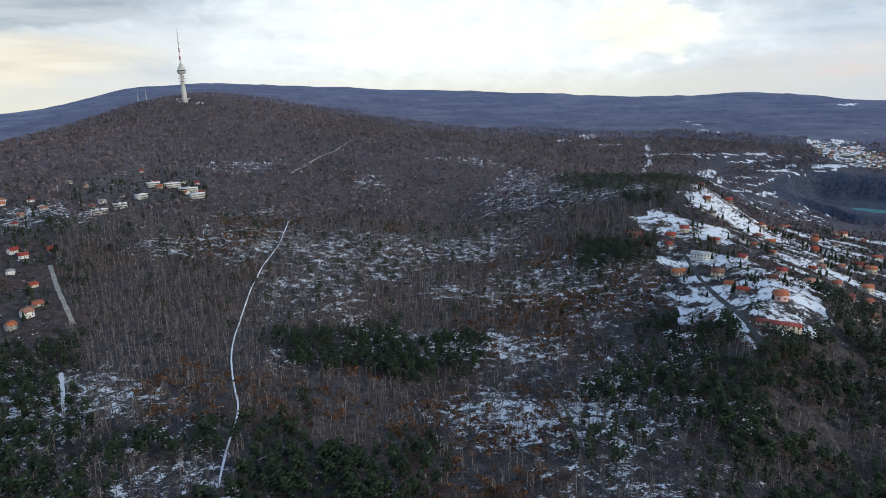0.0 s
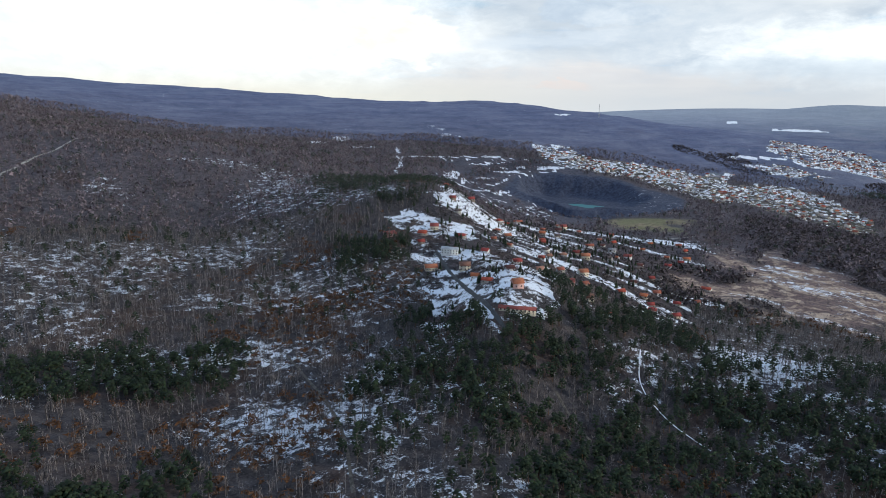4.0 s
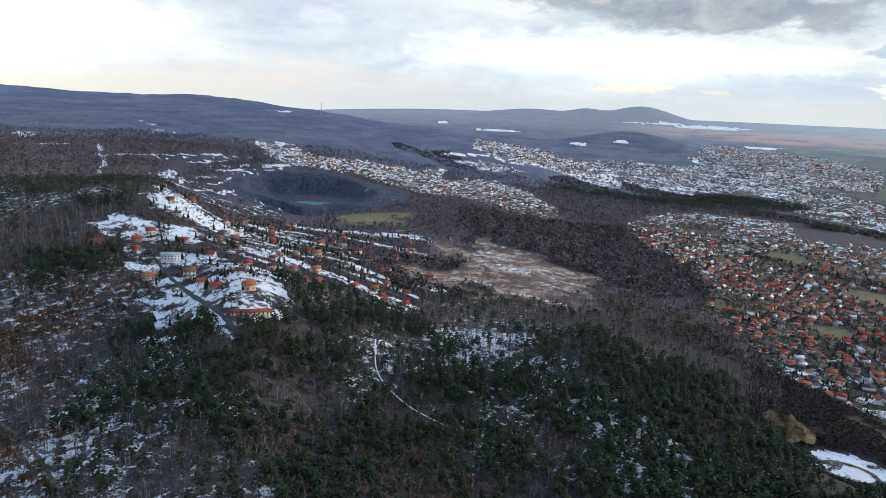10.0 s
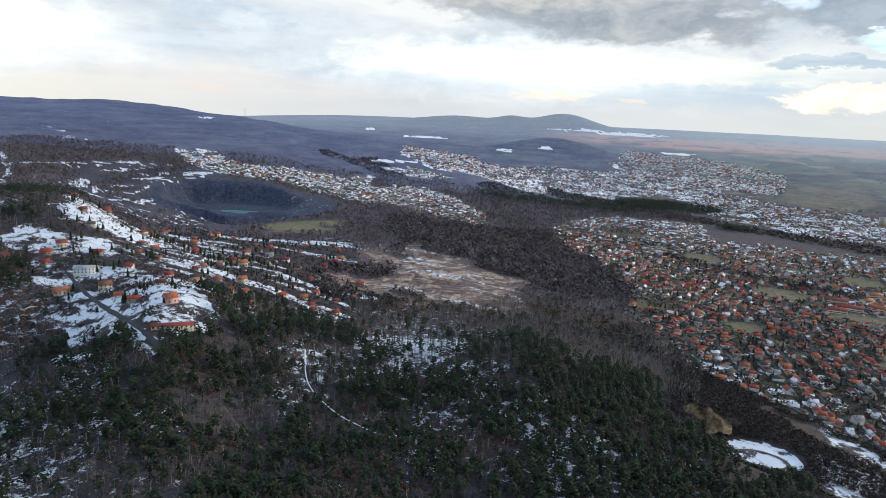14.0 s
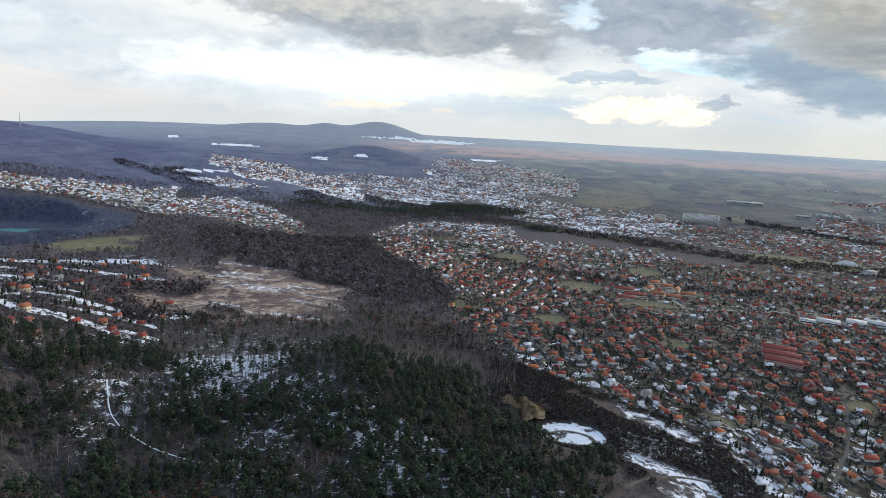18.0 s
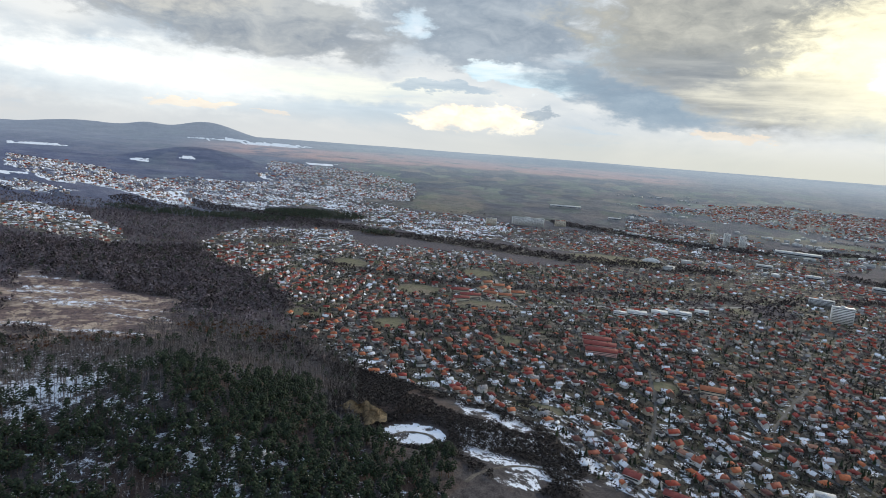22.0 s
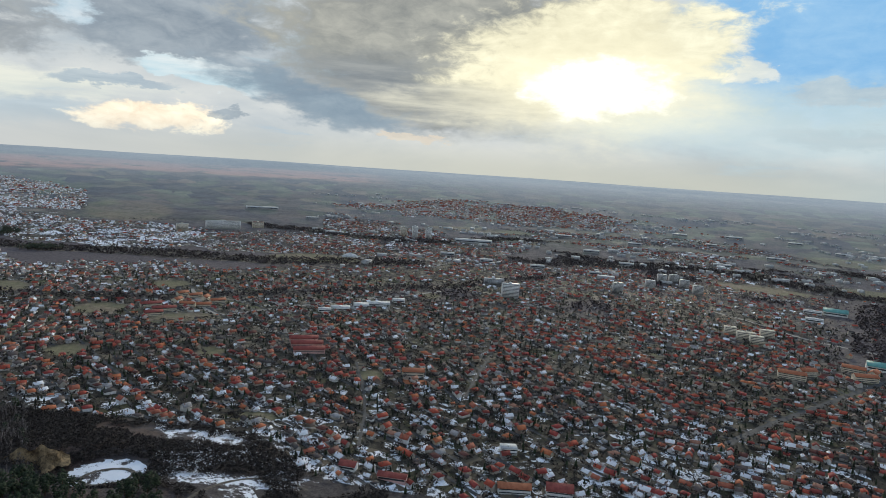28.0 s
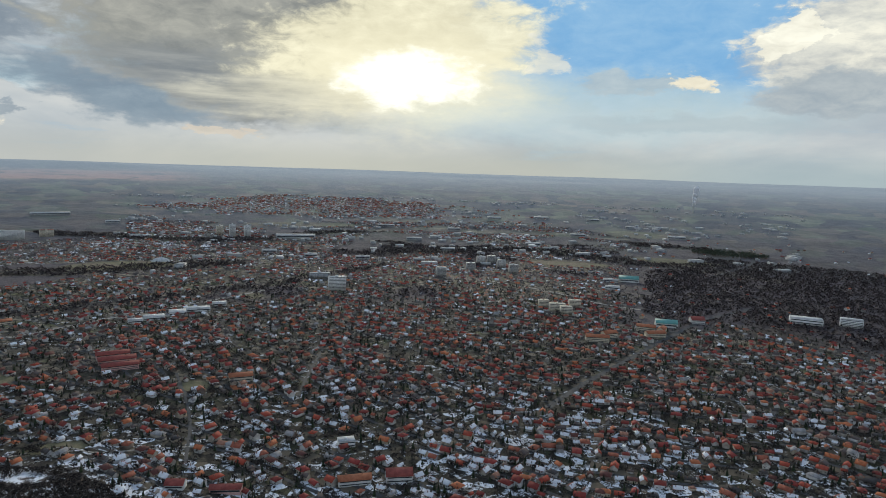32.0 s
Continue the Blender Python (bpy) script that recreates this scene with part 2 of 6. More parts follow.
def vnoise(x, y, size, seed=0, octaves=3):
    """Value noise between 0 and 1, features of about that size in metres."""
    total, amp, norm = 0.0, 1.0, 0.0
    for o in range(octaves):
        u, v = np.asarray(x, float) / size * 2 ** o, np.asarray(y, float) / size * 2 ** o
        iu, iv = np.floor(u).astype(np.int64), np.floor(v).astype(np.int64)
        fu, fv = u - iu, v - iv
        fu, fv = fu * fu * (3 - 2 * fu), fv * fv * (3 - 2 * fv)
        s = seed * 17 + o
        a = lattice(iu, iv, s) * (1 - fu) + lattice(iu + 1, iv, s) * fu
        b = lattice(iu, iv + 1, s) * (1 - fu) + lattice(iu + 1, iv + 1, s) * fu
        total, norm, amp = total + amp * (a * (1 - fv) + b * fv), norm + amp, amp * 0.5
    return total / norm


def smooth(x, lo, hi):
    t = np.clip((np.asarray(x, float) - lo) / (hi - lo), 0, 1)
    return t * t * (3 - 2 * t)


def cubic(p0, p1, p2, p3, t):
    m1, m2 = 0.42 * (p2 - p0), 0.42 * (p3 - p1)
    return p1 * (2 * t ** 3 - 3 * t ** 2 + 1) + m1 * (t ** 3 - 2 * t ** 2 + t) + p2 * (3 * t ** 2 - 2 * t ** 3) + m2 * (t ** 3 - t ** 2)


def polar(x, y):
    return np.degrees(np.arctan2(x, y)), np.hypot(x, y)


def place(az, r):
    a = np.radians(az)
    return r * np.sin(a), r * np.cos(a)


def lift(az, plain=True):
    """How far, in degrees, the hills round the eye stand higher than the table of heights gives."""
    return np.interp(az, [-25, 0, 20, 40, 60, 80, 100, 120, 145], [2.9, 1.75, 0.88, 0.02, -0.2, -0.35, 0.0, 0.75, 1.3] if plain else [2.9, 1.75, 0.88, 0.02, 0, 0, 0, 0, 0])


def quarry(x, y):
    """0 in the middle of the old quarry, 1 at its rim."""
    az, r = polar(np.asarray(x, float), np.asarray(y, float))
    return np.hypot((az - 33.5) / 8.2, (r - 1660) / 215.0) + 0.5 * (vnoise(x, y, 110, 13, 4) - 0.5)


def land(x, y):
    """The height of the ground."""
    az, r = polar(np.asarray(x, float), np.asarray(y, float))
    az = np.where(az < -120, az + 360, az)
    u = np.interp(np.clip(az, -60, 110), BEARING, np.arange(len(BEARING)))
    v = np.interp(np.log(np.clip(r, 300, 3200)), np.log(REACH), np.arange(len(REACH)))
    i, j = np.minimum(u.astype(int), len(BEARING) - 2), np.minimum(v.astype(int), len(REACH) - 2)
    fu, fv = u - i, v - j

    def row(k):
        k = np.clip(k, 0, len(BEARING) - 1)
        g = [HEIGHT[k, np.clip(j + q, 0, len(REACH) - 1)] for q in (-1, 0, 1, 2)]
        return cubic(*g, fv)

    z = cubic(row(i - 1), row(i), row(i + 1), row(i + 2), fu)
    z = z + np.minimum(r, 3600) * np.tan(np.radians(lift(np.where(az > 180, az - 360, az), False)))
    z = z * (1 - smooth(r, 3300, 7000))
    hilly = smooth(z, 15, 60)
    z = z + hilly * (vnoise(x, y, 260, 3, 4) - 0.5) * 26 * smooth(r, 250, 900) + (vnoise(x, y, 60, 5, 3) - 0.5) * (1.0 + 5 * hilly)
    far = smooth(r, 2200, 3300)
    z = z + far * hilly * (vnoise(x, y, 900, 11, 4) - 0.5) * 50
    # the low wooded hill behind the town
    z = z + 135 * np.exp(-((az - 60.5) / 5.5) ** 2 - ((r - 4600) / 650) ** 2)
    # the old quarry: a bowl with a steep back wall, and its water
    d = quarry(x, y)
    z = np.where(d < 1.0, np.maximum(np.minimum(z, 44.2 + 69 * smooth(d, 0.45, 1.0)), 43.9), z)
    z = z - 15 * np.exp(-((az - 32) / 4.5) ** 2 - ((r - 1490) / 75) ** 2) * (d >= 0.8)
    # the levelled floor of the small pit, a step above the town
    d = np.hypot((az - 80) / 5.0, (r - 556) / 42.0)
    return z + (39 - z) * (1 - smooth(d, 0.7, 1.3))


def sight(az, el):
    """The spot of ground met along a bearing at an angle below the level of the eye."""
    r = np.geomspace(250, 6500, 1500)
    x, y = place(az, r)
    under = land(x, y) >= EYE + r * math.tan(radians(el + float(lift(az))))
    k = int(np.argmax(under)) if under.any() else len(r) - 1
    return float(x[k]), float(y[k])


def trail(*spots):
    return np.array([sight(a, e) for a, e in spots])


def along(line, step=4.0):
    """Even steps along a polyline, rounded at its corners."""
    p = np.asarray(line, float)
    for k in range(2):
        q = np.empty((2 * len(p) - 2, 2))
        q[0::2], q[1::2] = p[:-1] * 0.75 + p[1:] * 0.25, p[:-1] * 0.25 + p[1:] * 0.75
        p = np.concatenate([p[:1], q, p[-1:]])
    s = np.concatenate([[0], np.cumsum(np.hypot(*np.diff(p, axis=0).T))])
    t = np.linspace(0, s[-1], max(2, int(s[-1] / step)))
    return np.stack([np.interp(t, s, p[:, 0]), np.interp(t, s, p[:, 1])], -1)


def near_line(x, y, line, width):
    out = np.zeros(len(x), bool)
    lo, hi = line.min(0) - width, line.max(0) + width
    s = np.where((x > lo[0]) & (x < hi[0]) & (y > lo[1]) & (y < hi[1]))[0]
    if len(s):
        p = np.stack([x[s], y[s]], -1)
        a, b = line[:-1], line[1:]
        ab = b - a
        best = np.full(len(s), 1e9)
        for u, v in zip(a, ab):
            t = np.clip(((p - u) @ v) / (v @ v + 1e-9), 0, 1)
            best = np.minimum(best, np.hypot(*(p - u - t[:, None] * v).T))
        out[s] = best < width
    return out


def inside(x, y, corners):
    """Points inside a polygon of ground spots."""
    c = np.asarray(corners)
    hit = np.zeros(len(x), bool)
    for (x0, y0), (x1, y1) in zip(c, np.roll(c, -1, 0)):
        cross = ((y0 > y) != (y1 > y)) & (x < (x1 - x0) * (y - y0) / (y1 - y0 + 1e-9) + x0)
        hit ^= cross
    return hit


NEAR = 2000.0


def settle(p):
    """Draws in what lies beyond NEAR towards the middle, so that the horizon, 30 km off, stands 4.9 km away in the same direction."""
    r = np.hypot(p[:, 0], p[:, 1])
    e = np.maximum(r - NEAR, 0)
    k = np.where(r > NEAR, (NEAR + e / (1 + e / 2900.0)) / np.maximum(r, 1), 1.0)
    q = p.copy()
    q[:, :2] *= k[:, None]
    q[:, 2] = EYE + (p[:, 2] - EYE) * k
    return q


# ---- what grows and stands where ----
QUARTERS = [  # outlines of the built-up quarters, as bearing and angle below the eye's level
    [(47.4, -3.0), (52.8, -3.6), (55.6, -4.5), (59.8, -4.3), (65.4, -4.3), (66.1, -2.5), (70.5, -2.7), (76, -3.1), (79.1, -4.0), (78, -5.9), (72.9, -6.6), (69.5, -6.1), (64.1, -6.9), (59.4, -6.6), (55.1, -5.5), (50.5, -4.8), (47, -3.7)],
    [(72, -6.5), (78, -5.9), (83.1, -6.3), (89, -6.6), (98.6, -6.2), (98.8, -7.9), (91.6, -8.3), (85.8, -8.0), (80.2, -8.3), (74.8, -7.7)],
    [(61.9, -8.6), (65.8, -8.0), (70.9, -7.9), (74.6, -8.8), (79, -8.9), (83.4, -9.2), (88.4, -9.6), (99.2, -9.2), (100.2, -17), (68, -17), (69.4, -15.7), (65.7, -12.8), (62, -11.4), (60, -9.6)],
    [(42.9, -5.6), (45, -5.5), (44.8, -6.5), (49.1, -6.8), (52.2, -7.6), (54.9, -8.8), (53.2, -9.5), (50.1, -8.8), (46.1, -8.1), (43, -7.9)],
    [(103.3, -3.3), (108.6, -2.9), (115, -3), (122, -3.4), (122.8, -4.2), (119.8, -4.9), (110.8, -4.8), (104.2, -4.5)],
    [(45.5, -4.9), (48, -4.9), (51.7, -5.4), (50.2, -5.9), (47.2, -5.6)],
    [(28.7, -3.8), (30.9, -3.9), (34.3, -4.8), (38.6, -5.2), (42.9, -6), (42.9, -7.8), (40.2, -7), (35.8, -6.1), (31.5, -5.6), (29, -4.7)]]


def quarter_at(x, y, az, r):
    """The quarters north and east of the camera, and where their outlines hold."""
    el = np.degrees(np.arctan2(land(x, y) - EYE, r))
    a, e = az + 2.4 * (vnoise(x, y, 190, 23, 3) - 0.5), el + 0.9 * (vnoise(x, y, 150, 24, 3) - 0.5) * np.clip(-el / 7, 0.3, 1.3)
    out = np.zeros(len(x), bool)
    for c in QUARTERS:
        out |= inside(a, e, c)
    return out.astype(float), (az < 97) & (el > -15.2)


def town_at(x, y):
    """How built-up the land is, 0 to 1."""
    x, y = np.atleast_1d(np.asarray(x, float)), np.atleast_1d(np.asarray(y, float))
    az, r = polar(x, y)
    n = (vnoise(x, y, 420, 21, 3) - 0.5)
    edge = np.interp(r, [500, 640, 760, 1000, 1400, 1800, 2600, 3500], [101, 93, 73, 70, 66, 56, 49, 46])
    t = smooth(az, edge - 2 + n * 8, edge + 3 + n * 8) * smooth(r, 530, 560)
    t = t * (1 - smooth(r, 2900 + n * 900, 3500 + n * 900) * smooth(az, 78, 90))
    south = smooth(az, 134, 142) * smooth(r, 1250 + n * 300, 1400 + n * 300)
    t = t * (1 - south * 0.95)
    east = smooth(n, 0.02, 0.1) * smooth(r, 3400, 3700) * (1 - smooth(r, 5200, 6000)) * smooth(az, 74, 84) * (1 - smooth(az, 125, 135))
    t = np.maximum(t, east)
    t = t * (1 - smooth(r, 4300 + n * 900, 4800 + n * 900))
    woods = smooth(vnoise(x, y, 330, 33, 3), 0.60, 0.66) * smooth(r, 1250, 1500)
    q, holds = quarter_at(x, y, az, r)
    t, woods = np.where(holds, q, np.maximum(t, q * (r > 3000))), np.where(holds | (q > 0.5), 0.5 * woods, woods)
    hill = np.exp(-((az - 60.5) / 5.5) ** 2 - ((r - 4600) / 650) ** 2)
    return t * (1 - woods) * (1 - belt_at(x, y)) * (1 - lawns_at(x, y)) * (1 - smooth(hill, 0.25, 0.45))


def belt_at(x, y):
    """Belts of trees and the railway's wasteland between the quarters of the town."""
    az, r = polar(x, y)
    el = np.degrees(np.arctan2(6.0 - EYE, np.maximum(r, 1))) - lift(az) + 0.5 * (vnoise(x, y, 160, 29, 3) - 0.5)
    out = np.zeros(len(np.atleast_1d(az)))
    for a, e, wide in BELTS:
        mid = np.interp(az, a, e)
        out = np.maximum(out, ((az > a[0]) & (az < a[-1])) * (1 - smooth(np.abs(el - mid), wide * 0.7, wide)))
    return out


BELTS = [((60, 72, 82, 92, 106), (-6.6, -7.5, -8.1, -8.75, -8.9), 0.32), ((70, 84, 96, 108, 118), (-11.0, -11.9, -11.7, -10.8, -9.4), 0.22),
         ((74, 90, 104, 120, 134, 146), (-5.0, -5.5, -6.9, -6.2, -6.6, -7.4), 0.20), ((118, 130, 140, 152), (-8.2, -7.9, -8.6, -9.4), 0.28)]


def lawns_at(x, y):
    """Green open plots in the town."""
    az, r = polar(x, y)
    meadow = np.zeros(len(np.atleast_1d(az)))
    for a, e, wa, we in ((101.9, -18.7, 1.3, 0.5), (85.4, -13.6, 3.0, 0.35), (96.4, -8.5, 4.5, 0.35), (73.1, -10.7, 2.0, 0.4), (77.3, -16.0, 1.8, 0.5), (69.5, -15.6, 1.6, 0.5), (91.5, -22.4, 3.0, 0.5), (84.7, -10.8, 1.6, 0.35), (134.1, -9.0, 4.0, 0.3), (143.0, -8.4, 4.0, 0.3), (81.5, -4.7, 3.6, 0.75), (111.0, -5.7, 5.5, 0.22), (120.0, -5.5, 6.0, 0.2), (139.5, -6.3, 3.0, 0.35), (79.5, -12.6, 2.2, 0.45), (88.0, -16.6, 1.2, 0.4), (66.5, -9.3, 2.2, 0.35), (106.5, -11.6, 1.2, 0.3)):
        rr = (EYE - 6) / math.tan(radians(-e - float(lift(a))))
        rad = rr * we / -e * 1.1
        meadow = np.maximum(meadow, 1 - smooth(np.hypot((az - a) / wa, (r - rr) / rad), 0.75, 1.05))
    return meadow


def glade_at(az, r):
    """Snowy openings with bare trees in the pine wood: along its crest and beside the path."""
    crest = np.exp(-((az - 49) / 5.0) ** 2 - ((r - 580 + 3 * (az - 49)) / 42) ** 2)
    return np.maximum(crest, 0.7 * np.exp(-((az - 38) / 3.5) ** 2 - ((r - 470) / 75) ** 2))


def pines_at(x, y):
    az, r = polar(x, y)
    n = vnoise(x, y, 70, 41, 3)
    m = n - 0.5
    limit = np.interp(r, [300, 500, 540, 700], [86, 85, 71.5, 70])
    belt = smooth(az, 9 + 34 * m, 20 + 34 * m) * (1 - smooth(az, limit - 1, limit + 1)) * (1 - smooth(r, 610 + 140 * m, 650 + 140 * m))
    dense = 0.24 + 0.60 * smooth(vnoise(x, y, 34, 45, 3), 0.40, 0.58)
    dense = dense * (1 - 0.8 * glade_at(az, r))
    dense = np.maximum(dense, 0.95 * smooth(az, 54, 62))
    clump = smooth(az, -18, -14) * (1 - smooth(az, 1, 4)) * smooth(r, 380, 400) * (1 - smooth(r, 520, 570)) * smooth(n, 0.46, 0.54) * 0.75
    low = smooth(az, -34, -28) * (1 - smooth(az, -4, 0)) * (1 - smooth(r, 340, 390)) * smooth(n, 0.5, 0.56) * 0.8
    left = smooth(az, -44, -40) * (1 - smooth(az, -34, -30)) * (1 - smooth(r, 900, 1000)) * 0.5
    ridge = smooth(az, 8, 11) * (1 - smooth(az, 20, 23)) * smooth(r, 880, 960) * (1 - smooth(r, 1120, 1180)) * 0.8
    spur = smooth(az, 10, 13) * (1 - smooth(az, 18, 20)) * smooth(r, 620, 700) * (1 - smooth(r, 980, 1050)) * smooth(n, 0.42, 0.5) * 0.7
    strays = 0.05 * smooth(r, 500, 700)
    return np.maximum.reduce([belt * dense, clump, low, left, ridge, spur, strays])


def village_at(x, y):
    """The snowy village on the spur and the gardens below it."""
    az, r = polar(x, y)
    n = vnoise(x, y, 60, 43, 3) - 0.5
    core = smooth(az, 17 + 8 * n, 20 + 8 * n) * (1 - smooth(az, 30 + 6 * n, 33 + 6 * n)) * smooth(r, 515 + 60 * n, 535 + 60 * n) * (1 - smooth(r, 980 + 120 * n, 1060 + 120 * n))
    slope = smooth(az, 26 + 8 * n, 29 + 8 * n) * (1 - smooth(az, 41 + 10 * n, 45 + 10 * n)) * smooth(r, 640 + 80 * n, 680 + 80 * n) * (1 - smooth(r, 1150 + 200 * n, 1250 + 200 * n))
    return core, slope


def hamlet_at(x, y):
    """The houses in the side valley."""
    az, r = polar(x, y)
    n = vnoise(x, y, 80, 44, 3) - 0.5
    upper = smooth(az, -31, -30) * (1 - smooth(az, -21, -20)) * smooth(r, 960 + 80 * n, 990 + 80 * n) * (1 - smooth(r, 1130 + 80 * n, 1170 + 80 * n))
    lower = smooth(az, -44, -42) * (1 - smooth(az, -33, -31.5)) * smooth(r, 560, 590) * (1 - smooth(r, 1000, 1060))
    return np.maximum(upper, lower)


def meadow_at(x, y):
    az, r = polar(x, y)
    n = (vnoise(x, y, 120, 51, 3) - 0.5)
    brown = smooth(az, 40 + 14 * n, 44 + 14 * n) * (1 - smooth(az, 56 + 18 * n, 61 + 18 * n)) * smooth(r, 780 + 300 * n, 850 + 300 * n) * (1 - smooth(r, 1050 + 600 * n, 1150 + 600 * n))
    m = vnoise(x, y, 60, 52, 3) - 0.5
    green = smooth(az, 34 + 4 * m, 36 + 4 * m) * (1 - smooth(az, 41 + 6 * m, 43 + 6 * m)) * smooth(r, 1270 + 120 * m, 1340 + 120 * m) * (1 - smooth(r, 1450, 1480))
    return brown, green


PATHS = [  # line, width, surface
    (trail((-14.2, -12.3), (-15.3, -14.7), (-17.4, -16.9), (-18.9, -20.1), (-20.1, -22.8), (-20.2, -25.6), (-19.8, -27.9), (-21.4, -30.8), (-22.5, -33.6)), 1.2, "snow"),
    (trail((-6.7, -5.2), (-9.7, -6.2), (-13.6, -8.2)), 5.0, "gravel"),
    (trail((6.6, -23.4), (8.0, -25.0), (10.0, -27.2), (11.6, -29.8), (12.3, -34.7)), 2.0, "earth"),
    (trail((-32.6, -14.4), (-32.3, -16.6), (-31.7, -19.1)), 4.0, "gravel"),
    (trail((-33.1, -22.5), (-33.3, -25.4)), 2.6, "snow"),
    (trail((38.9, -20.8), (38.9, -23.1), (39.5, -24.3), (41.1, -25.7), (42.3, -26.5), (45.6, -27.8)), 1.0, "snow"),
    (trail((31.7, -25.4), (32.7, -26.8), (34.8, -28.7), (36.5, -29.9)), 2.2, "earth"),
    (trail((20.3, -14.2), (21.3, -15.6), (24.6, -18.4), (26.8, -20.7)), 3.6, "asphalt"),
    (trail((40.6, -11.3), (42.6, -10.9)), 6.0, "gravel"),
    (trail((87.9, -21.8), (92.0, -21.7), (94.1, -22.8), (98.1, -23.0), (102.9, -23.5)), 3.0, "gravel"),
    (trail((85.2, -28.4), (86.2, -27.6), (89.3, -26.6), (93.4, -26.7), (96.6, -27.8)), 3.2, "earth"),
    (trail((86.3, -11.2), (87.7, -13.5), (91.0, -13.2), (95.3, -12.7), (104.0, -11.8), (107.7, -11.3)), 9.0, "gravel"),
    (trail((133.0, -21.5), (136.0, -19.3), (138.9, -17.5), (142.1, -15.3), (145.7, -13.0), (149.0, -11.8)), 9.0, "asphalt"),
    (trail((125.7, -10.6), (133.2, -11.6), (137.1, -12.5), (142.7, -12.8)), 9.0, "gravel"),
    (trail((110.5, -20.5), (111.2, -18.8), (112.6, -16.6)), 4.0, "asphalt"),
    (trail((101.0, -24.5), (101.6, -21.0), (100.4, -17.5)), 3.6, "asphalt"),
    (trail((146.0, -9.5), (149.6, -8.0), (146.7, -6.7)), 14.0, "asphalt"),
]
PATHS = [(along(p), w, s) for p, w, s in PATHS]


def on_path(x, y, extra=1.5):
    out = np.zeros(len(x), bool)
    for p, w, s in PATHS:
        out |= near_line(x, y, p[::4] if len(p) > 12 else p, w / 2 + extra)
    return out


SNOWFIELDS = [trail((20.2, -16.3), (23.4, -17.3), (25.7, -19.4), (26.9, -21.2), (25.0, -20.4), (22.6, -18.6)),
              trail((26.2, -16.2), (30.4, -16.2), (31.6, -18.2), (28.0, -19.3), (25.2, -18.2)),
              trail((15.4, -11.2), (18.9, -10.9), (20.5, -12.1), (17.0, -12.4)),
              trail((20.0, -11.3), (23.5, -11.7), (24.0, -13.0), (21.5, -12.4)),
              trail((87.2, -23.5), (89.3, -23.1), (92.0, -24.0), (90.0, -24.2)),
              trail((84.3, -22.4), (86.6, -22.3), (86.4, -23.2), (84.8, -23.1)),
              trail((88.0, -27.0), (91.5, -27.0), (92.5, -28.4), (88.0, -28.6)),
              trail((112.2, -24.0), (114.0, -23.6), (114.3, -25.0), (112.4, -25.3))]


# ---- materials ----
def material(name, rough=0.9):
    m = bpy.data.materials.new(name)
    m.use_nodes = True
    n = Nodes(m.node_tree)
    b = n.add("ShaderNodeBsdfPrincipled")
    b.inputs["Roughness"].default_value = rough
    b.inputs["Specular IOR Level"].default_value = 0.25 if rough > 0.7 else 0.5
    out = n.add("ShaderNodeOutputMaterial")
    n.link(b.outputs[0], out.inputs[0])
    return m, n, b


def spot(n):
    return n.add("ShaderNodeNewGeometry").outputs["Position"]


def bump(n, b, height, strength, dist):
    k = n.add("ShaderNodeBump")
    k.inputs["Strength"].default_value, k.inputs["Distance"].default_value = strength, dist
    n.link(height, k.inputs["Height"])
    n.link(k.outputs[0], b.inputs["Normal"])


def varied(name, dark, light, size, rough=0.9, by="", spread=0.35):
    """A plain surface with stains of two sizes; by: 'object' or 'island' gives every piece a shade of its own."""
    m, n, b = material(name, rough)
    p = spot(n)
    f = n.math("ADD", n.math("MULTIPLY", n.noise(1 / size, 5, 0.6, p), 0.6), n.math("MULTIPLY", n.noise(5 / size, 3, 0.6, p), 0.4))
    c = n.mix(n.step(f, 0.35, 0.65), dark, light)
    if by:
        rnd = n.add("ShaderNodeObjectInfo").outputs["Random"] if by == "object" else n.add("ShaderNodeNewGeometry").outputs["Random Per Island"]
        g = n.math("ADD", 1 - spread, n.math("MULTIPLY", rnd, 2 * spread))
        cc = n.add("ShaderNodeCombineXYZ")
        for s in cc.inputs:
            n.link(g, s)
        c = n.mix(1.0, c, cc.outputs[0], "MULTIPLY")
    n.link(c, b.inputs["Base Color"])
    return m


def tints(name, by, stops, size=3.0, rough=0.85):
    """A surface whose pieces differ in colour, from a list of tints, each weathered."""
    m, n, b = material(name, rough)
    rnd = n.add("ShaderNodeObjectInfo").outputs["Random"] if by == "object" else n.add("ShaderNodeNewGeometry").outputs["Random Per Island"]
    r = n.add("ShaderNodeValToRGB")
    r.color_ramp.interpolation = "CONSTANT"
    e = r.color_ramp.elements
    while len(e) < len(stops):
        e.new(0.5)
    for s, (q, c) in zip(e, stops):
        s.position, s.color = q, (*c, 1)
    n.link(rnd, r.inputs[0])
    p = spot(n)
    f = n.noise(1 / size, 5, 0.65, p)
    c = n.mix(n.step(f, 0.3, 0.7), r.outputs[0], n.mix(1.0, r.outputs[0], (0.62, 0.60, 0.60), "MULTIPLY"))
    n.link(c, b.inputs["Base Color"])
    return m


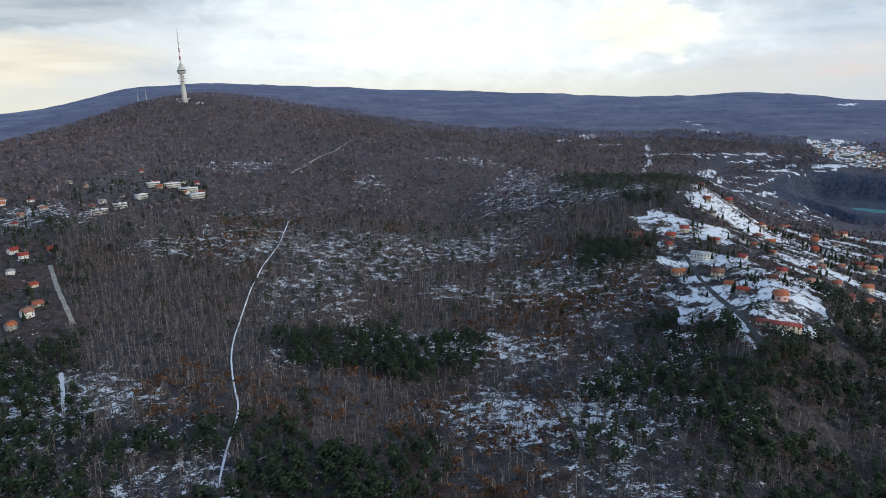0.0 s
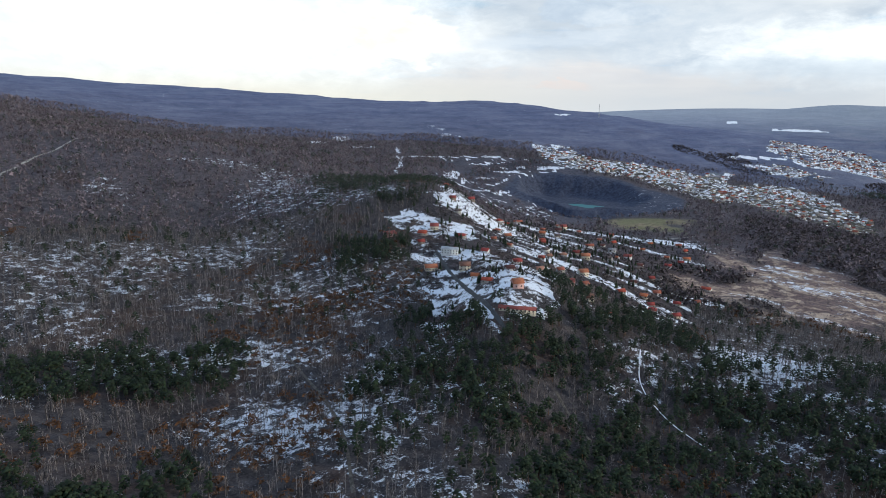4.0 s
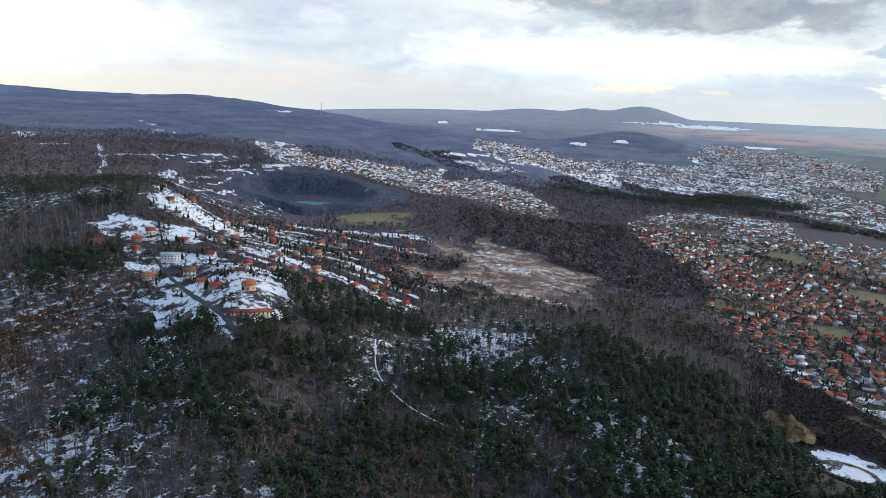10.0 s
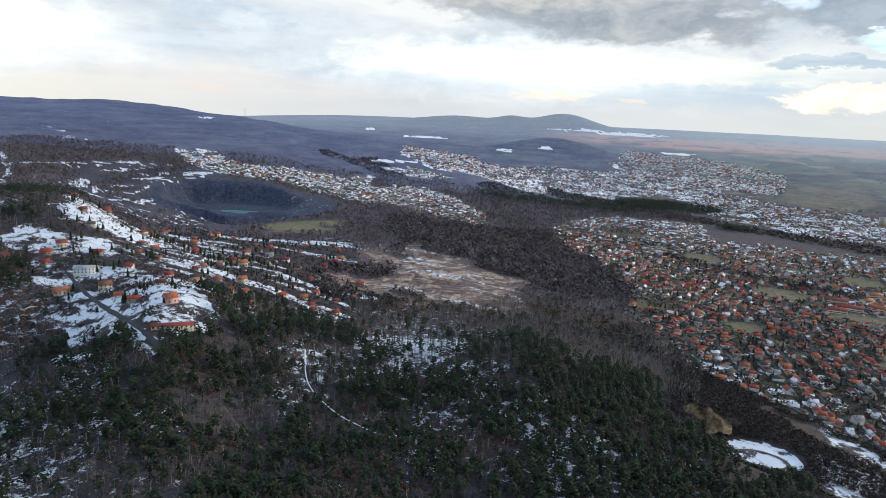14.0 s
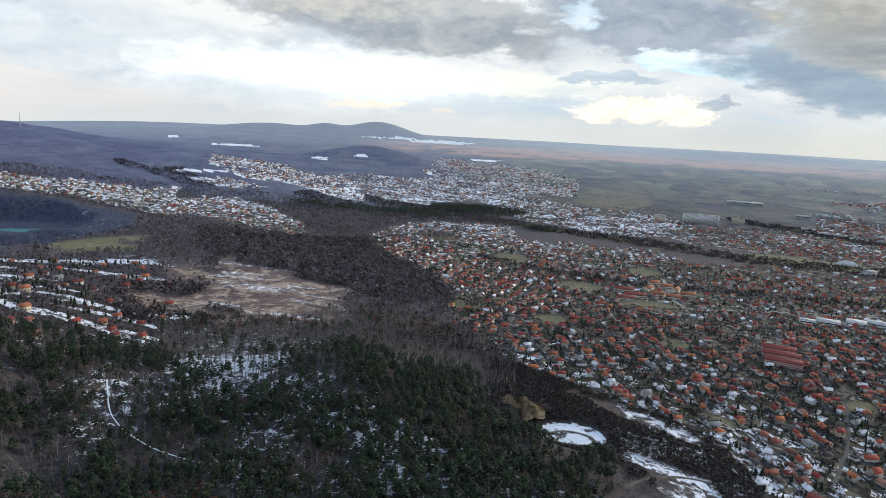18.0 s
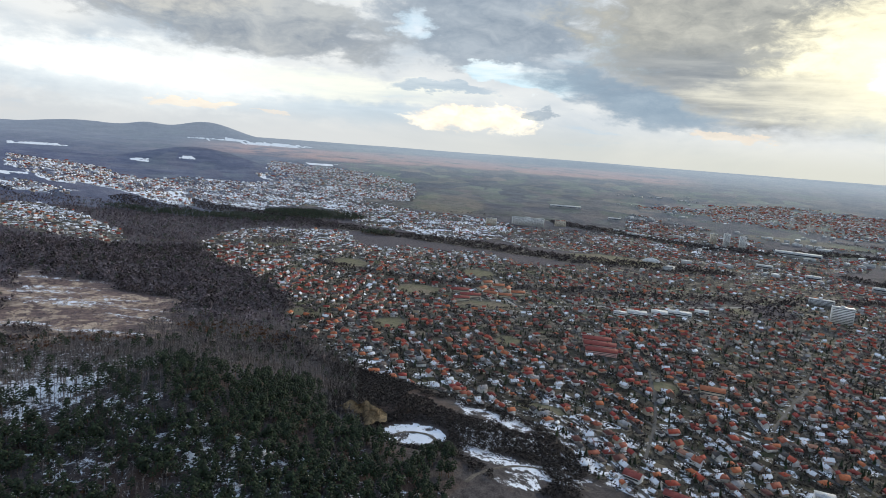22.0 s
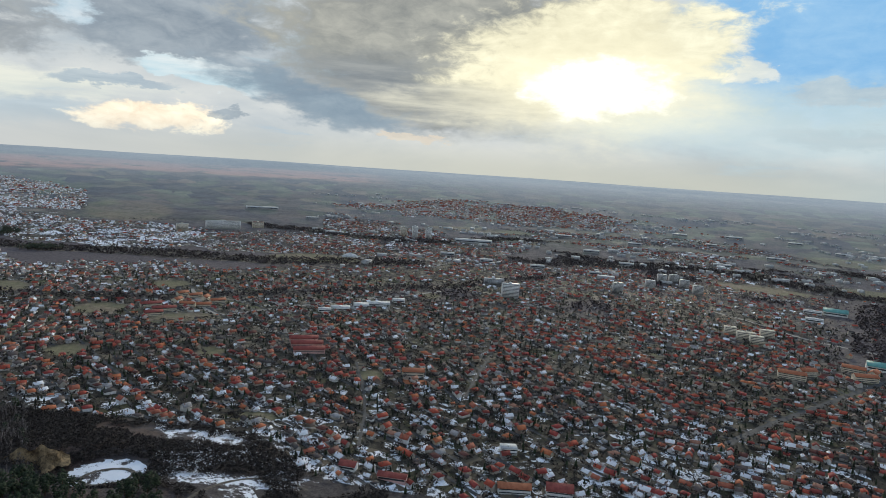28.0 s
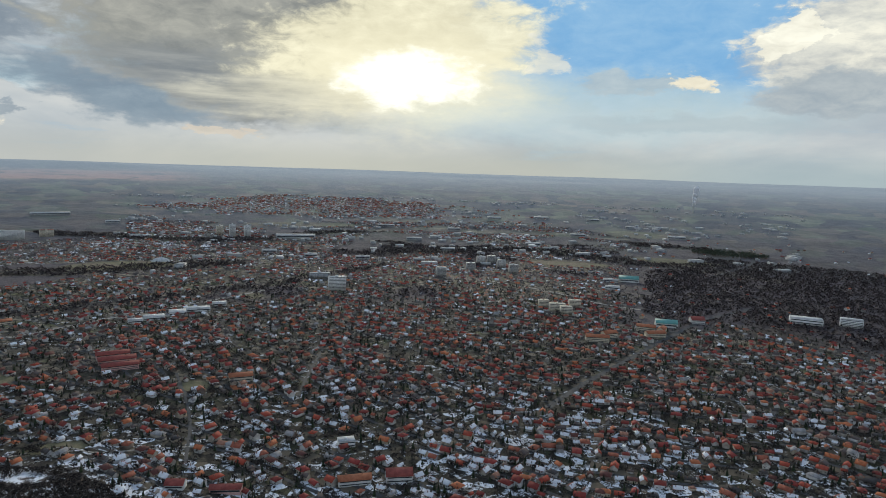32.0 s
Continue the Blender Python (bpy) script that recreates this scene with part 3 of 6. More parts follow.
ROOFS = [(0.0, (0.40, 0.080, 0.048)), (0.16, (0.24, 0.050, 0.040)), (0.30, (0.50, 0.160, 0.072)), (0.42, (0.15, 0.060, 0.050)), (0.50, (0.085, 0.075, 0.072)),
         (0.58, (0.36, 0.115, 0.070)), (0.72, (0.34, 0.33, 0.33)), (0.76, (0.32, 0.060, 0.050)), (0.89, (0.14, 0.110, 0.100)), (0.95, (0.38, 0.19, 0.13))]
WALLS = [(0.0, (0.74, 0.71, 0.66)), (0.22, (0.52, 0.47, 0.40)), (0.42, (0.82, 0.81, 0.80)), (0.62, (0.60, 0.51, 0.39)), (0.74, (0.40, 0.38, 0.36)), (0.90, (0.30, 0.24, 0.20))]
roof_mat = {k: tints("roof_tiles_" + k, k, ROOFS, 3.0, 0.85) for k in ("object", "island")}
wall_mat = {k: tints("render_wall_" + k, k, WALLS, 4.0, 0.9) for k in ("object", "island")}
snow_mat = varied("snow", (0.66, 0.68, 0.73), (0.83, 0.84, 0.87), 4.0, 0.7)
bark_mat = varied("grey_bark", (0.048, 0.041, 0.042), (0.24, 0.212, 0.205), 2.0, 0.95, "island", 0.75)
scrub_mat = varied("dark_twigs", (0.020, 0.017, 0.016), (0.070, 0.056, 0.050), 4.0, 0.95, "island", 0.5)
twig_mat = varied("brown_twigs", (0.085, 0.068, 0.078), (0.21, 0.168, 0.182), 30.0, 0.95, "island", 0.35)
rock_mat = varied("ochre_rock", (0.060, 0.043, 0.028), (0.30, 0.21, 0.115), 6.0, 0.95)
water_mat = varied("quarry_water", (0.010, 0.125, 0.135), (0.016, 0.165, 0.165), 40.0, 0.6)
needle_mat = varied("pine_needles", (0.006, 0.012, 0.006), (0.028, 0.040, 0.016), 6.0, 0.8, "island", 0.55)
copse_mat = varied("brown_copse", (0.034, 0.027, 0.028), (0.105, 0.083, 0.084), 20.0, 0.95, "island", 0.4)
trunk_mat = varied("pine_bark", (0.07, 0.045, 0.03), (0.16, 0.09, 0.055), 1.0, 0.95)
oak_mat = varied("dry_oak_leaves", (0.07, 0.036, 0.018), (0.16, 0.075, 0.035), 4.0, 0.9, "island", 0.4)
asphalt_mat = varied("asphalt", (0.045, 0.045, 0.048), (0.085, 0.083, 0.082), 6.0, 0.85)
earth_mat = varied("bare_earth", (0.050, 0.043, 0.036), (0.15, 0.13, 0.11), 4.0)
gravel_mat = varied("gravel_road", (0.22, 0.20, 0.175), (0.40, 0.37, 0.33), 5.0, 0.95)
concrete_mat = varied("concrete", (0.40, 0.39, 0.37), (0.60, 0.59, 0.56), 8.0, 0.8)
panel_mat = varied("white_panel", (0.30, 0.31, 0.32), (0.58, 0.58, 0.57), 9.0, 0.85, "island", 0.4)
dark_glass_mat = varied("window_glass", (0.02, 0.025, 0.03), (0.05, 0.06, 0.07), 3.0, 0.12)
chimney_mat = varied("chimney_brick", (0.16, 0.08, 0.06), (0.30, 0.17, 0.12), 0.8, 0.95)


def land_colour(n, p, far=False):
    """Leaf litter, lawns, hay meadows, rock and melting snow, mixed by what covers the land."""
    att = {k: n.add("ShaderNodeAttribute", attr=k).outputs["Fac"] for k in ("snow", "town", "meadow", "grass", "rock", "beech")}
    g = 4.0 if far else 1.0
    coarse = n.noise(1 / 70 / g, 6, 0.62, p)
    mid = n.noise(1 / 8 / g, 5, 0.65, p)
    fine = n.noise(1 / 1.4 / g, 4, 0.65, p)
    mixn = n.math("ADD", n.math("MULTIPLY", mid, 0.5), n.math("MULTIPLY", fine, 0.5))
    litter = n.mix(n.step(mixn, 0.36, 0.64), (0.018, 0.016, 0.018), (0.085, 0.072, 0.072))
    litter = n.mix(n.step(coarse, 0.48, 0.62), litter, n.mix(n.step(mixn, 0.36, 0.64), (0.030, 0.020, 0.018), (0.095, 0.062, 0.050)))
    # litter lightened with distance, as haze would lift it
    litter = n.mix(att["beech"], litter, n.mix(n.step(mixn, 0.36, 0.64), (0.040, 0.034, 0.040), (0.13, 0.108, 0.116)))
    lawn = n.mix(n.step(mixn, 0.38, 0.62), (0.030, 0.027, 0.024), (0.20, 0.180, 0.140))
    lawn = n.mix(n.step(coarse, 0.52, 0.60), lawn, n.mix(n.step(mixn, 0.35, 0.65), (0.045, 0.050, 0.026), (0.22, 0.215, 0.115)))
    hay = n.mix(n.step(mixn, 0.40, 0.60), (0.19, 0.125, 0.095), (0.52, 0.40, 0.295))
    hay = n.mix(n.step(n.noise(1 / 28 / g, 5, 0.65, p, 0.6), 0.42, 0.54), hay, n.mix(n.step(mixn, 0.4, 0.6), (0.075, 0.050, 0.048), (0.20, 0.135, 0.118)))
    green = n.mix(n.step(mixn, 0.3, 0.7), (0.10, 0.095, 0.045), (0.25, 0.22, 0.115))
    green = n.mix(n.step(coarse, 0.46, 0.58), green, n.mix(n.step(mixn, 0.36, 0.64), (0.12, 0.092, 0.055), (0.30, 0.235, 0.150)))
    # blue-grey rock, darkened to navy by the back wall's shade put into it
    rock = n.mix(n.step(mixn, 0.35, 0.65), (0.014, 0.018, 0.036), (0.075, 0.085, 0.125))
    plot = n.add("ShaderNodeTexVoronoi")
    n.link(p, plot.inputs["Vector"])
    plot.inputs["Scale"].default_value = 1 / 13 / g
    tint = n.add("ShaderNodeSeparateColor")
    n.link(plot.outputs["Color"], tint.inputs[0])
    lawn = n.mix(n.step(tint.outputs[0], 0.35, 0.5), n.mix(1.0, lawn, (0.55, 0.53, 0.55), "MULTIPLY"), lawn)
    lawn = n.mix(n.step(tint.outputs[1], 0.78, 0.84), lawn, (0.30, 0.25, 0.19))
    # town ground darkened near and lightened far, standing in for lens falloff and haze
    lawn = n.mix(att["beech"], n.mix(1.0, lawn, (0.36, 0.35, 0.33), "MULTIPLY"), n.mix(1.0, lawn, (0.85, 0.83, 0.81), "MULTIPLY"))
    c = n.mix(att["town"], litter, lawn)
    c = n.mix(att["meadow"], c, hay)
    c = n.mix(att["grass"], c, green)
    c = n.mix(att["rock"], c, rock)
    melt = n.math("ADD", n.math("MULTIPLY", n.noise(1 / 9 / g, 6, 0.72, p, 0.5), 0.7), n.math("MULTIPLY", fine, 0.3))
    drift = n.math("MULTIPLY", n.math("MULTIPLY", n.math("SUBTRACT", tint.outputs[2], 0.5), 0.30), att["town"])
    s = n.step(n.math("ADD", n.math("ADD", melt, drift), n.math("SUBTRACT", att["snow"], 0.5)), 0.50, 0.58)
    return n.mix(s, c, n.mix(mid, (0.62, 0.65, 0.72), (0.83, 0.84, 0.87))), mixn, s


def ground_material():
    m, n, b = material("ground", 0.95)
    c, mixn, s = land_colour(n, spot(n))
    n.link(c, b.inputs["Base Color"])
    bump(n, b, mixn, 0.7, 0.9)
    return m


def hazy_distance_material():
    """The land far off, the haze of kilometres of air painted in as a bluish glow."""
    m, n, b = material("hazed_far_land", 1.0)
    c, mixn, s = land_colour(n, spot(n), True)
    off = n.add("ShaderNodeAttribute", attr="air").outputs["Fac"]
    # the base colour darkens where the painted haze takes over
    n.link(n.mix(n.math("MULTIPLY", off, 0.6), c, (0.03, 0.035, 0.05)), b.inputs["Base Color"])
    bump(n, b, mixn, 0.8, 8.0)
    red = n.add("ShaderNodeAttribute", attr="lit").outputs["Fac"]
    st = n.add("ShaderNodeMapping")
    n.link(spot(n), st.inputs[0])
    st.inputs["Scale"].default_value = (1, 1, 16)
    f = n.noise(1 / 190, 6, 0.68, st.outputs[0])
    # glow colours of the far hills, blue with haze
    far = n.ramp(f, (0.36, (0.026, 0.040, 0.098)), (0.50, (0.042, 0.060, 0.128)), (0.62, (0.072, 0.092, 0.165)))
    cell = n.add("ShaderNodeTexVoronoi")
    n.link(spot(n), cell.inputs["Vector"])
    cell.inputs["Scale"].default_value = 1 / 95
    k = n.add("ShaderNodeSeparateColor")
    n.link(cell.outputs["Color"], k.inputs[0])
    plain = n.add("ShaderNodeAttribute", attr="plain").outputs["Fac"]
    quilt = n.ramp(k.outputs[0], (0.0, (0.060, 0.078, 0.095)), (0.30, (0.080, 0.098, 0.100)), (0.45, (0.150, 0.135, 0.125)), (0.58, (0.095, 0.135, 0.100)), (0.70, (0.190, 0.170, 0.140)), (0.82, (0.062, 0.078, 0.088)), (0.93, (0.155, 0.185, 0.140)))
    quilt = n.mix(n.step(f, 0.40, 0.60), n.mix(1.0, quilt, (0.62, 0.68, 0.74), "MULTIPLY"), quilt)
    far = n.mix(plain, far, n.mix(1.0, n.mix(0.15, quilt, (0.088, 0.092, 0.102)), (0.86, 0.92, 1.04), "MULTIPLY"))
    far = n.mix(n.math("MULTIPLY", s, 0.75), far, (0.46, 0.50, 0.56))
    # reddish far fields, sunlight on them put into the glow
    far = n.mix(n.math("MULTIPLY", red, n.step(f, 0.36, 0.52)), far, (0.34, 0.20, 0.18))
    # paler haze painted in towards the horizon
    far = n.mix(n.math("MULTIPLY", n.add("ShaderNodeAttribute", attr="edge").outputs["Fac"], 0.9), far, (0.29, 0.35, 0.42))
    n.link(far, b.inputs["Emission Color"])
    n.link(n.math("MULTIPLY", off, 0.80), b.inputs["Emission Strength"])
    return m


ground_mat = ground_material()


# ---- mesh writing ----
def write_mesh(name, verts, tris, mats, index=None, flat=True):
    me = bpy.data.meshes.new(name)
    verts, tris = np.ascontiguousarray(verts, np.float32), np.ascontiguousarray(tris, np.int32)
    size = tris.shape[1]
    me.vertices.add(len(verts))
    me.vertices.foreach_set("co", verts.ravel())
    me.loops.add(tris.size)
    me.loops.foreach_set("vertex_index", tris.ravel())
    me.polygons.add(len(tris))
    me.polygons.foreach_set("loop_start", np.arange(0, tris.size, size, dtype=np.int32))
    for m in mats:
        me.materials.append(m)
    if index is not None:
        me.polygons.foreach_set("material_index", np.ascontiguousarray(index, np.int32))
    me.update(calc_edges=True)
    if not flat:
        me.polygons.foreach_set("use_smooth", np.ones(len(tris), bool))
    me.validate()
    return me


def scatter(name, kinds, which, x, y, z, turn, size, mats, lean=None, tall=None):
    """One mesh of many copies of small templates (verts, tris, material index)."""
    vs, fs, ms, off = [], [], [], 0
    for k, (tv, tf, tm) in enumerate(kinds):
        s = np.where(which == k)[0]
        if not len(s):
            continue
        c, d = np.cos(turn[s])[:, None], np.sin(turn[s])[:, None]
        sx = size[s][:, None]
        sz = sx if tall is None else tall[s][:, None]
        px = (tv[None, :, 0] * c - tv[None, :, 1] * d) * sx + x[s][:, None]
        py = (tv[None, :, 0] * d + tv[None, :, 1] * c) * sx + y[s][:, None]
        pz = tv[None, :, 2] * sz + z[s][:, None]
        v = np.stack([px, py, pz], -1).reshape(-1, 3)
        f = (tf[None] + (np.arange(len(s)) * len(tv))[:, None, None]).reshape(-1, tf.shape[1]) + off
        vs.append(v), fs.append(f), ms.append(np.tile(tm, len(s)))
        off += len(v)
    if not vs:
        return None
    v = settle(np.concatenate(vs))
    return write_mesh(name, v, np.concatenate(fs), mats, np.concatenate(ms))


def thing(name, me, label, category, group="", kind=""):
    return tagged(new(name, me), label, category, group, kind)


# ---- ground ----
def cover(x, y, el=None):
    town, (vil, slope), ham = town_at(x, y), village_at(x, y), hamlet_at(x, y)
    brown, green = meadow_at(x, y)
    az, r = polar(x, y)
    hills = smooth(land(x, y), 26, 60)
    patch = vnoise(x, y, 130, 62, 4)
    snow = 0.27 + hills * (0.115 + 0.11 * smooth(patch, 0.40, 0.66))
    snow = snow + 0.07 * np.exp(-((az - 4) / 7) ** 2 - ((r - 430) / 90) ** 2) + 0.08 * np.exp(-((az + 27) / 6) ** 2 - ((r - 380) / 70) ** 2)
    snow = snow + 0.02 * np.exp(-((az - 5) / 7) ** 2 - ((r - 430) / 110) ** 2)
    slope_wood = smooth(az, 14, 22) * (1 - smooth(az, 56, 64)) * (1 - smooth(r, 600, 660))
    snow = snow + slope_wood * (-0.05 + 0.15 * glade_at(az, r) + 0.14 * (vnoise(x, y, 30, 64, 3) - 0.4))
    snow = np.where(r > 1250, snow - 0.10 * hills, snow)
    snow = np.where(town > 0.3, np.interp(r, [500, 680, 1000, 1700, 2000, 2600, 3200], [0.50, 0.45, 0.34, 0.40, 0.50, 0.53, 0.52]) - 0.10 * smooth(az, 84, 92) * smooth(r, 1200, 1700) + 0.12 * (patch - 0.5), snow)
    scrub = smooth(az, 82, 84) * smooth(r, 490, 520) * (1 - smooth(r, 700, 740)) * (1 - smooth(az, 99, 104))
    snow = np.maximum(snow, scrub * (0.45 + 0.40 * (vnoise(x, y, 34, 65, 2) - 0.4)))
    a = np.radians(az) * 800
    strips = vnoise((a - 0.45 * r) * 0.2, r + 0.45 * a, 17, 63, 2) - 0.5
    snow = np.where(vil > 0.4, 0.55 + 0.65 * strips, snow)
    snow = np.where((slope > 0.4) & (vil <= 0.4), 0.455 + 0.75 * strips, snow)
    snow = np.where((brown > 0.5), 0.37 + 0.5 * strips, snow)
    snow = np.where((r > 3800) & (az > 66), 0.14, snow)
    snow = np.maximum(snow, ham * 0.42)
    lawn = lawns_at(x, y)
    green = np.maximum(green, lawn * 0.75)
    snow = np.where(green > 0.4, 0.20, snow)
    near = r < 1300
    for c in SNOWFIELDS:
        wx, wy = x[near] + 9 * (vnoise(x[near], y[near], 9, 68, 2) - 0.5), y[near] + 9 * (vnoise(x[near], y[near], 9, 69, 2) - 0.5)
        snow[near] = np.where(inside(wx, wy, c), np.where(az[near] > 80, 0.42, 0.50) + 0.42 * (vnoise(x[near], y[near], 16, 73, 3) - 0.34), snow[near])
    pit = np.hypot((az - 80) / 3.1, (r - 556) / 24.0) + 0.25 * (vnoise(x, y, 14, 66, 2) - 0.5)
    snow = np.where(pit < 1.0, 0.55 + 0.5 * (vnoise(x, y, 9, 78, 3) - 0.38), snow)
    d = quarry(x, y)
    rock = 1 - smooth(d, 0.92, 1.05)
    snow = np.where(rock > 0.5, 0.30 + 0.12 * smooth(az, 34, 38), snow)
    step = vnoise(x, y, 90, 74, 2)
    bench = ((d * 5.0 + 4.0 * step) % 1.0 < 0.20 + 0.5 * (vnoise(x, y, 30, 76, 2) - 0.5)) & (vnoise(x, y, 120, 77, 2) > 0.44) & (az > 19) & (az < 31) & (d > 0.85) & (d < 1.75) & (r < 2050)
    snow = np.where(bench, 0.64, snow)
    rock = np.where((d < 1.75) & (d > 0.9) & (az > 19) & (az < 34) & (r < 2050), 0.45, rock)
    if el is not None:
        def blot(a, e, wa, we):
            k = np.hypot((az - a) / wa, (el - e) / we) + 0.9 * (vnoise(x, y, 60, 67, 3) - 0.5)
            return k < 1
        far = np.zeros(len(x), bool)
        for a, e, wa, we in ((12.0, -3.5, 0.8, 0.26), (9.9, -3.8, 0.7, 0.10), (16.8, -4.6, 0.18, 0.45), (17.1, -5.5, 0.28, 0.55), (16.7, -6.3, 0.2, 0.4), (21.6, -6.55, 0.75, 0.42),
                             (22.6, -7.1, 0.35, 0.35), (23.9, -7.9, 1.0, 0.13), (25.2, -4.95, 0.9, 0.10), (30.2, -5.75, 1.4, 0.13), (27.7, -5.8, 0.5, 0.12), (26.2, -6.2, 1.2, 0.09), (24.4, -6.8, 0.9, 0.09), (24.0, -5.6, 1.2, 0.08),
                             (49.0, -2.15, 2.2, 0.11), (46.2, -4.35, 2.4, 0.12), (44.4, -1.65, 0.6, 0.10), (56.1, -2.95, 0.7, 0.16), (59.5, -2.6, 0.8, 0.16), (70.4, -2.45, 1.6, 0.12), (31.0, -1.25, 0.8, 0.08), (35.5, -5.2, 0.9, 0.14), (62.0, -0.95, 2.5, 0.12), (66.5, -1.1, 3.0, 0.16), (19.5, -5.0, 2.2, 0.07), (13.8, -4.2, 1.2, 0.07)):
            far |= blot(a, e, wa, we)
        snow = np.where(far & (r > 1500), 0.62, snow)
        streak = np.hypot(((az - 21.0) + (el + 3.0) * 2.2) / 0.9, (el + 3.0) / 1.0)
        snow = np.where((r > 2000) & (streak < 1), np.maximum(snow, 0.45), snow)
    # rises with distance to imitate haze in the ground colour, with random gaps
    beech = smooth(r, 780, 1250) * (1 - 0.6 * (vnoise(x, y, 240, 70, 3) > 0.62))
    return {"snow": snow, "town": np.maximum(town, 0.7 * belt_at(x, y) * (town_at(x, y) < 0.3)), "meadow": brown, "grass": green, "rock": rock, "beech": beech}


def sheet(name, az, r, mats, height, extra=None):
    A, Rr = np.meshgrid(az, r, indexing="ij")
    x, y = place(A.ravel(), Rr.ravel())
    z = height(x, y)
    na, nr = len(az), len(r)
    i, j = np.meshgrid(np.arange(na), np.arange(nr - 1), indexing="ij")
    i2 = (i + 1) % na
    quads = np.stack([i * nr + j, i2 * nr + j, i2 * nr + j + 1, i * nr + j + 1], -1).reshape(-1, 4)[:, ::-1]
    me = write_mesh(name, settle(np.stack([x, y, z], -1)), quads, mats, flat=False)
    at = cover(x, y, np.degrees(np.arctan2(z - EYE, np.hypot(x, y))))
    if extra:
        at.update(extra(x, y))
    for k, v in at.items():
        a = me.attributes.new(k, "FLOAT", "POINT")
        a.data.foreach_set("value", np.ascontiguousarray(v, np.float32))
    return me


ALL_ROUND = np.concatenate([np.arange(-62, 168, 0.22), np.arange(168, 298, 2.0)])
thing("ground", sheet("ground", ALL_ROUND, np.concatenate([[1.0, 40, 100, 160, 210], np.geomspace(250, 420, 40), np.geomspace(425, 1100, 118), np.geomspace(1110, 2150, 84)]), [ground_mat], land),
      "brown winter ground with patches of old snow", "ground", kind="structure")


def far_height(x, y):
    az, r = polar(x, y)
    z = land(x, y) + smooth(r, 9000, 20000) * 70 * (vnoise(x, y, 5000, 71, 3) - 0.5)
    dist = np.exp(-((r - 21000) / 3500) ** 2)
    z = z + dist * (430 * np.exp(-((az - 61) / 3.2) ** 2) + 240 * np.exp(-((az - 52) / 4.5) ** 2) + 170 * np.exp(-((az - 56.5) / 1.5) ** 2))
    z = z + dist * 120 * np.exp(-((az - 91) / 7.0) ** 2)
    z = z - smooth(r, 3600, 5200) * r * 0.034 * (1 - smooth(az, 8, 46)) * (az > -90)
    return z - 4 * (r < 2120)


def far_cover(x, y):
    az, r = polar(x, y)
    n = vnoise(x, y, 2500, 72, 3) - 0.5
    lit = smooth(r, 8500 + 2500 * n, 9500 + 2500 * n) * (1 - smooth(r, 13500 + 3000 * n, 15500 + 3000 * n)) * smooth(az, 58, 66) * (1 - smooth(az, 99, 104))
    # air and edge: strength of the painted haze, growing with distance
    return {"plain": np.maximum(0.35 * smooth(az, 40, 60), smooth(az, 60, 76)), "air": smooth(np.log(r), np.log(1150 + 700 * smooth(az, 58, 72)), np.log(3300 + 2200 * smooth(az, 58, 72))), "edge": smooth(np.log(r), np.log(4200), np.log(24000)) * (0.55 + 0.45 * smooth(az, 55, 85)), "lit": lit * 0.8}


far_mat = hazy_distance_material()
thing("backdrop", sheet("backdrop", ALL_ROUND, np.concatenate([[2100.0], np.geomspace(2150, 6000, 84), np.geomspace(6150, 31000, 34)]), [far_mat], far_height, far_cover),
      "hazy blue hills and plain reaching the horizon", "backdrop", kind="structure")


# ---- water in the quarry ----
def lake():
    a = np.linspace(0, 2 * math.pi, 72, endpoint=False)
    cx, cy = place(31.8, 1612)
    rad = 1 + 0.12 * np.sin(3 * a + 1) + 0.06 * np.sin(7 * a)
    d = np.array(place(31.6, 1.0))
    s = np.array([d[1], -d[0]])
    p = np.array([cx, cy]) + np.outer(78 * rad * np.cos(a), s) + np.outer(44 * rad * np.sin(a), d)
    bm = bmesh.new()
    rim = [bm.verts.new((u, v, 44.5)) for u, v in p]
    mid = bm.verts.new((cx, cy, 44.5))
    for u, v in zip(rim, rim[1:] + rim[:1]):
        bm.faces.new((mid, u, v))
    bmesh.ops.recalc_face_normals(bm, faces=bm.faces)
    me = bpy.data.meshes.new("lake")
    bm.to_mesh(me)
    me.materials.append(water_mat)
    thing("water", me, "still turquoise water on the quarry floor", "water", kind="structure")


lake()


# ---- roads and paths ----
def ribbon(name, line, width, mat, label, lift=0.45):
    d = np.gradient(line, axis=0)
    d /= np.hypot(*d.T)[:, None] + 1e-9
    n = np.stack([-d[:, 1], d[:, 0]], -1)
    w = width * (1 + 0.12 * np.sin(np.arange(len(line)) * 0.9))[:, None] / 2
    pts = np.concatenate([line - n * w, line, line + n * w])
    z = land(pts[:, 0], pts[:, 1]) + lift
    k = len(line)
    z[:k] -= 0.25
    z[2 * k:] -= 0.25
    f = [(i, i + 1, k + i + 1, k + i) for i in range(k - 1)] + [(k + i, k + i + 1, 2 * k + i + 1, 2 * k + i) for i in range(k - 1)]
    me = write_mesh(name, settle(np.column_stack([pts, z])), np.array(f), [mat], flat=False)
    thing(name, me, label, "road", kind="structure")


for p, w, s in PATHS:
    mat = {"snow": snow_mat, "gravel": gravel_mat, "asphalt": asphalt_mat, "earth": earth_mat}[s]
    ribbon("path" if w < 4 else "road", p, w, mat, {"snow": "footpath trodden through the wood, covered with snow", "gravel": "pale gravel road across the slope", "asphalt": "grey asphalt road between the houses", "earth": "dark earth track through the wood"}[s])


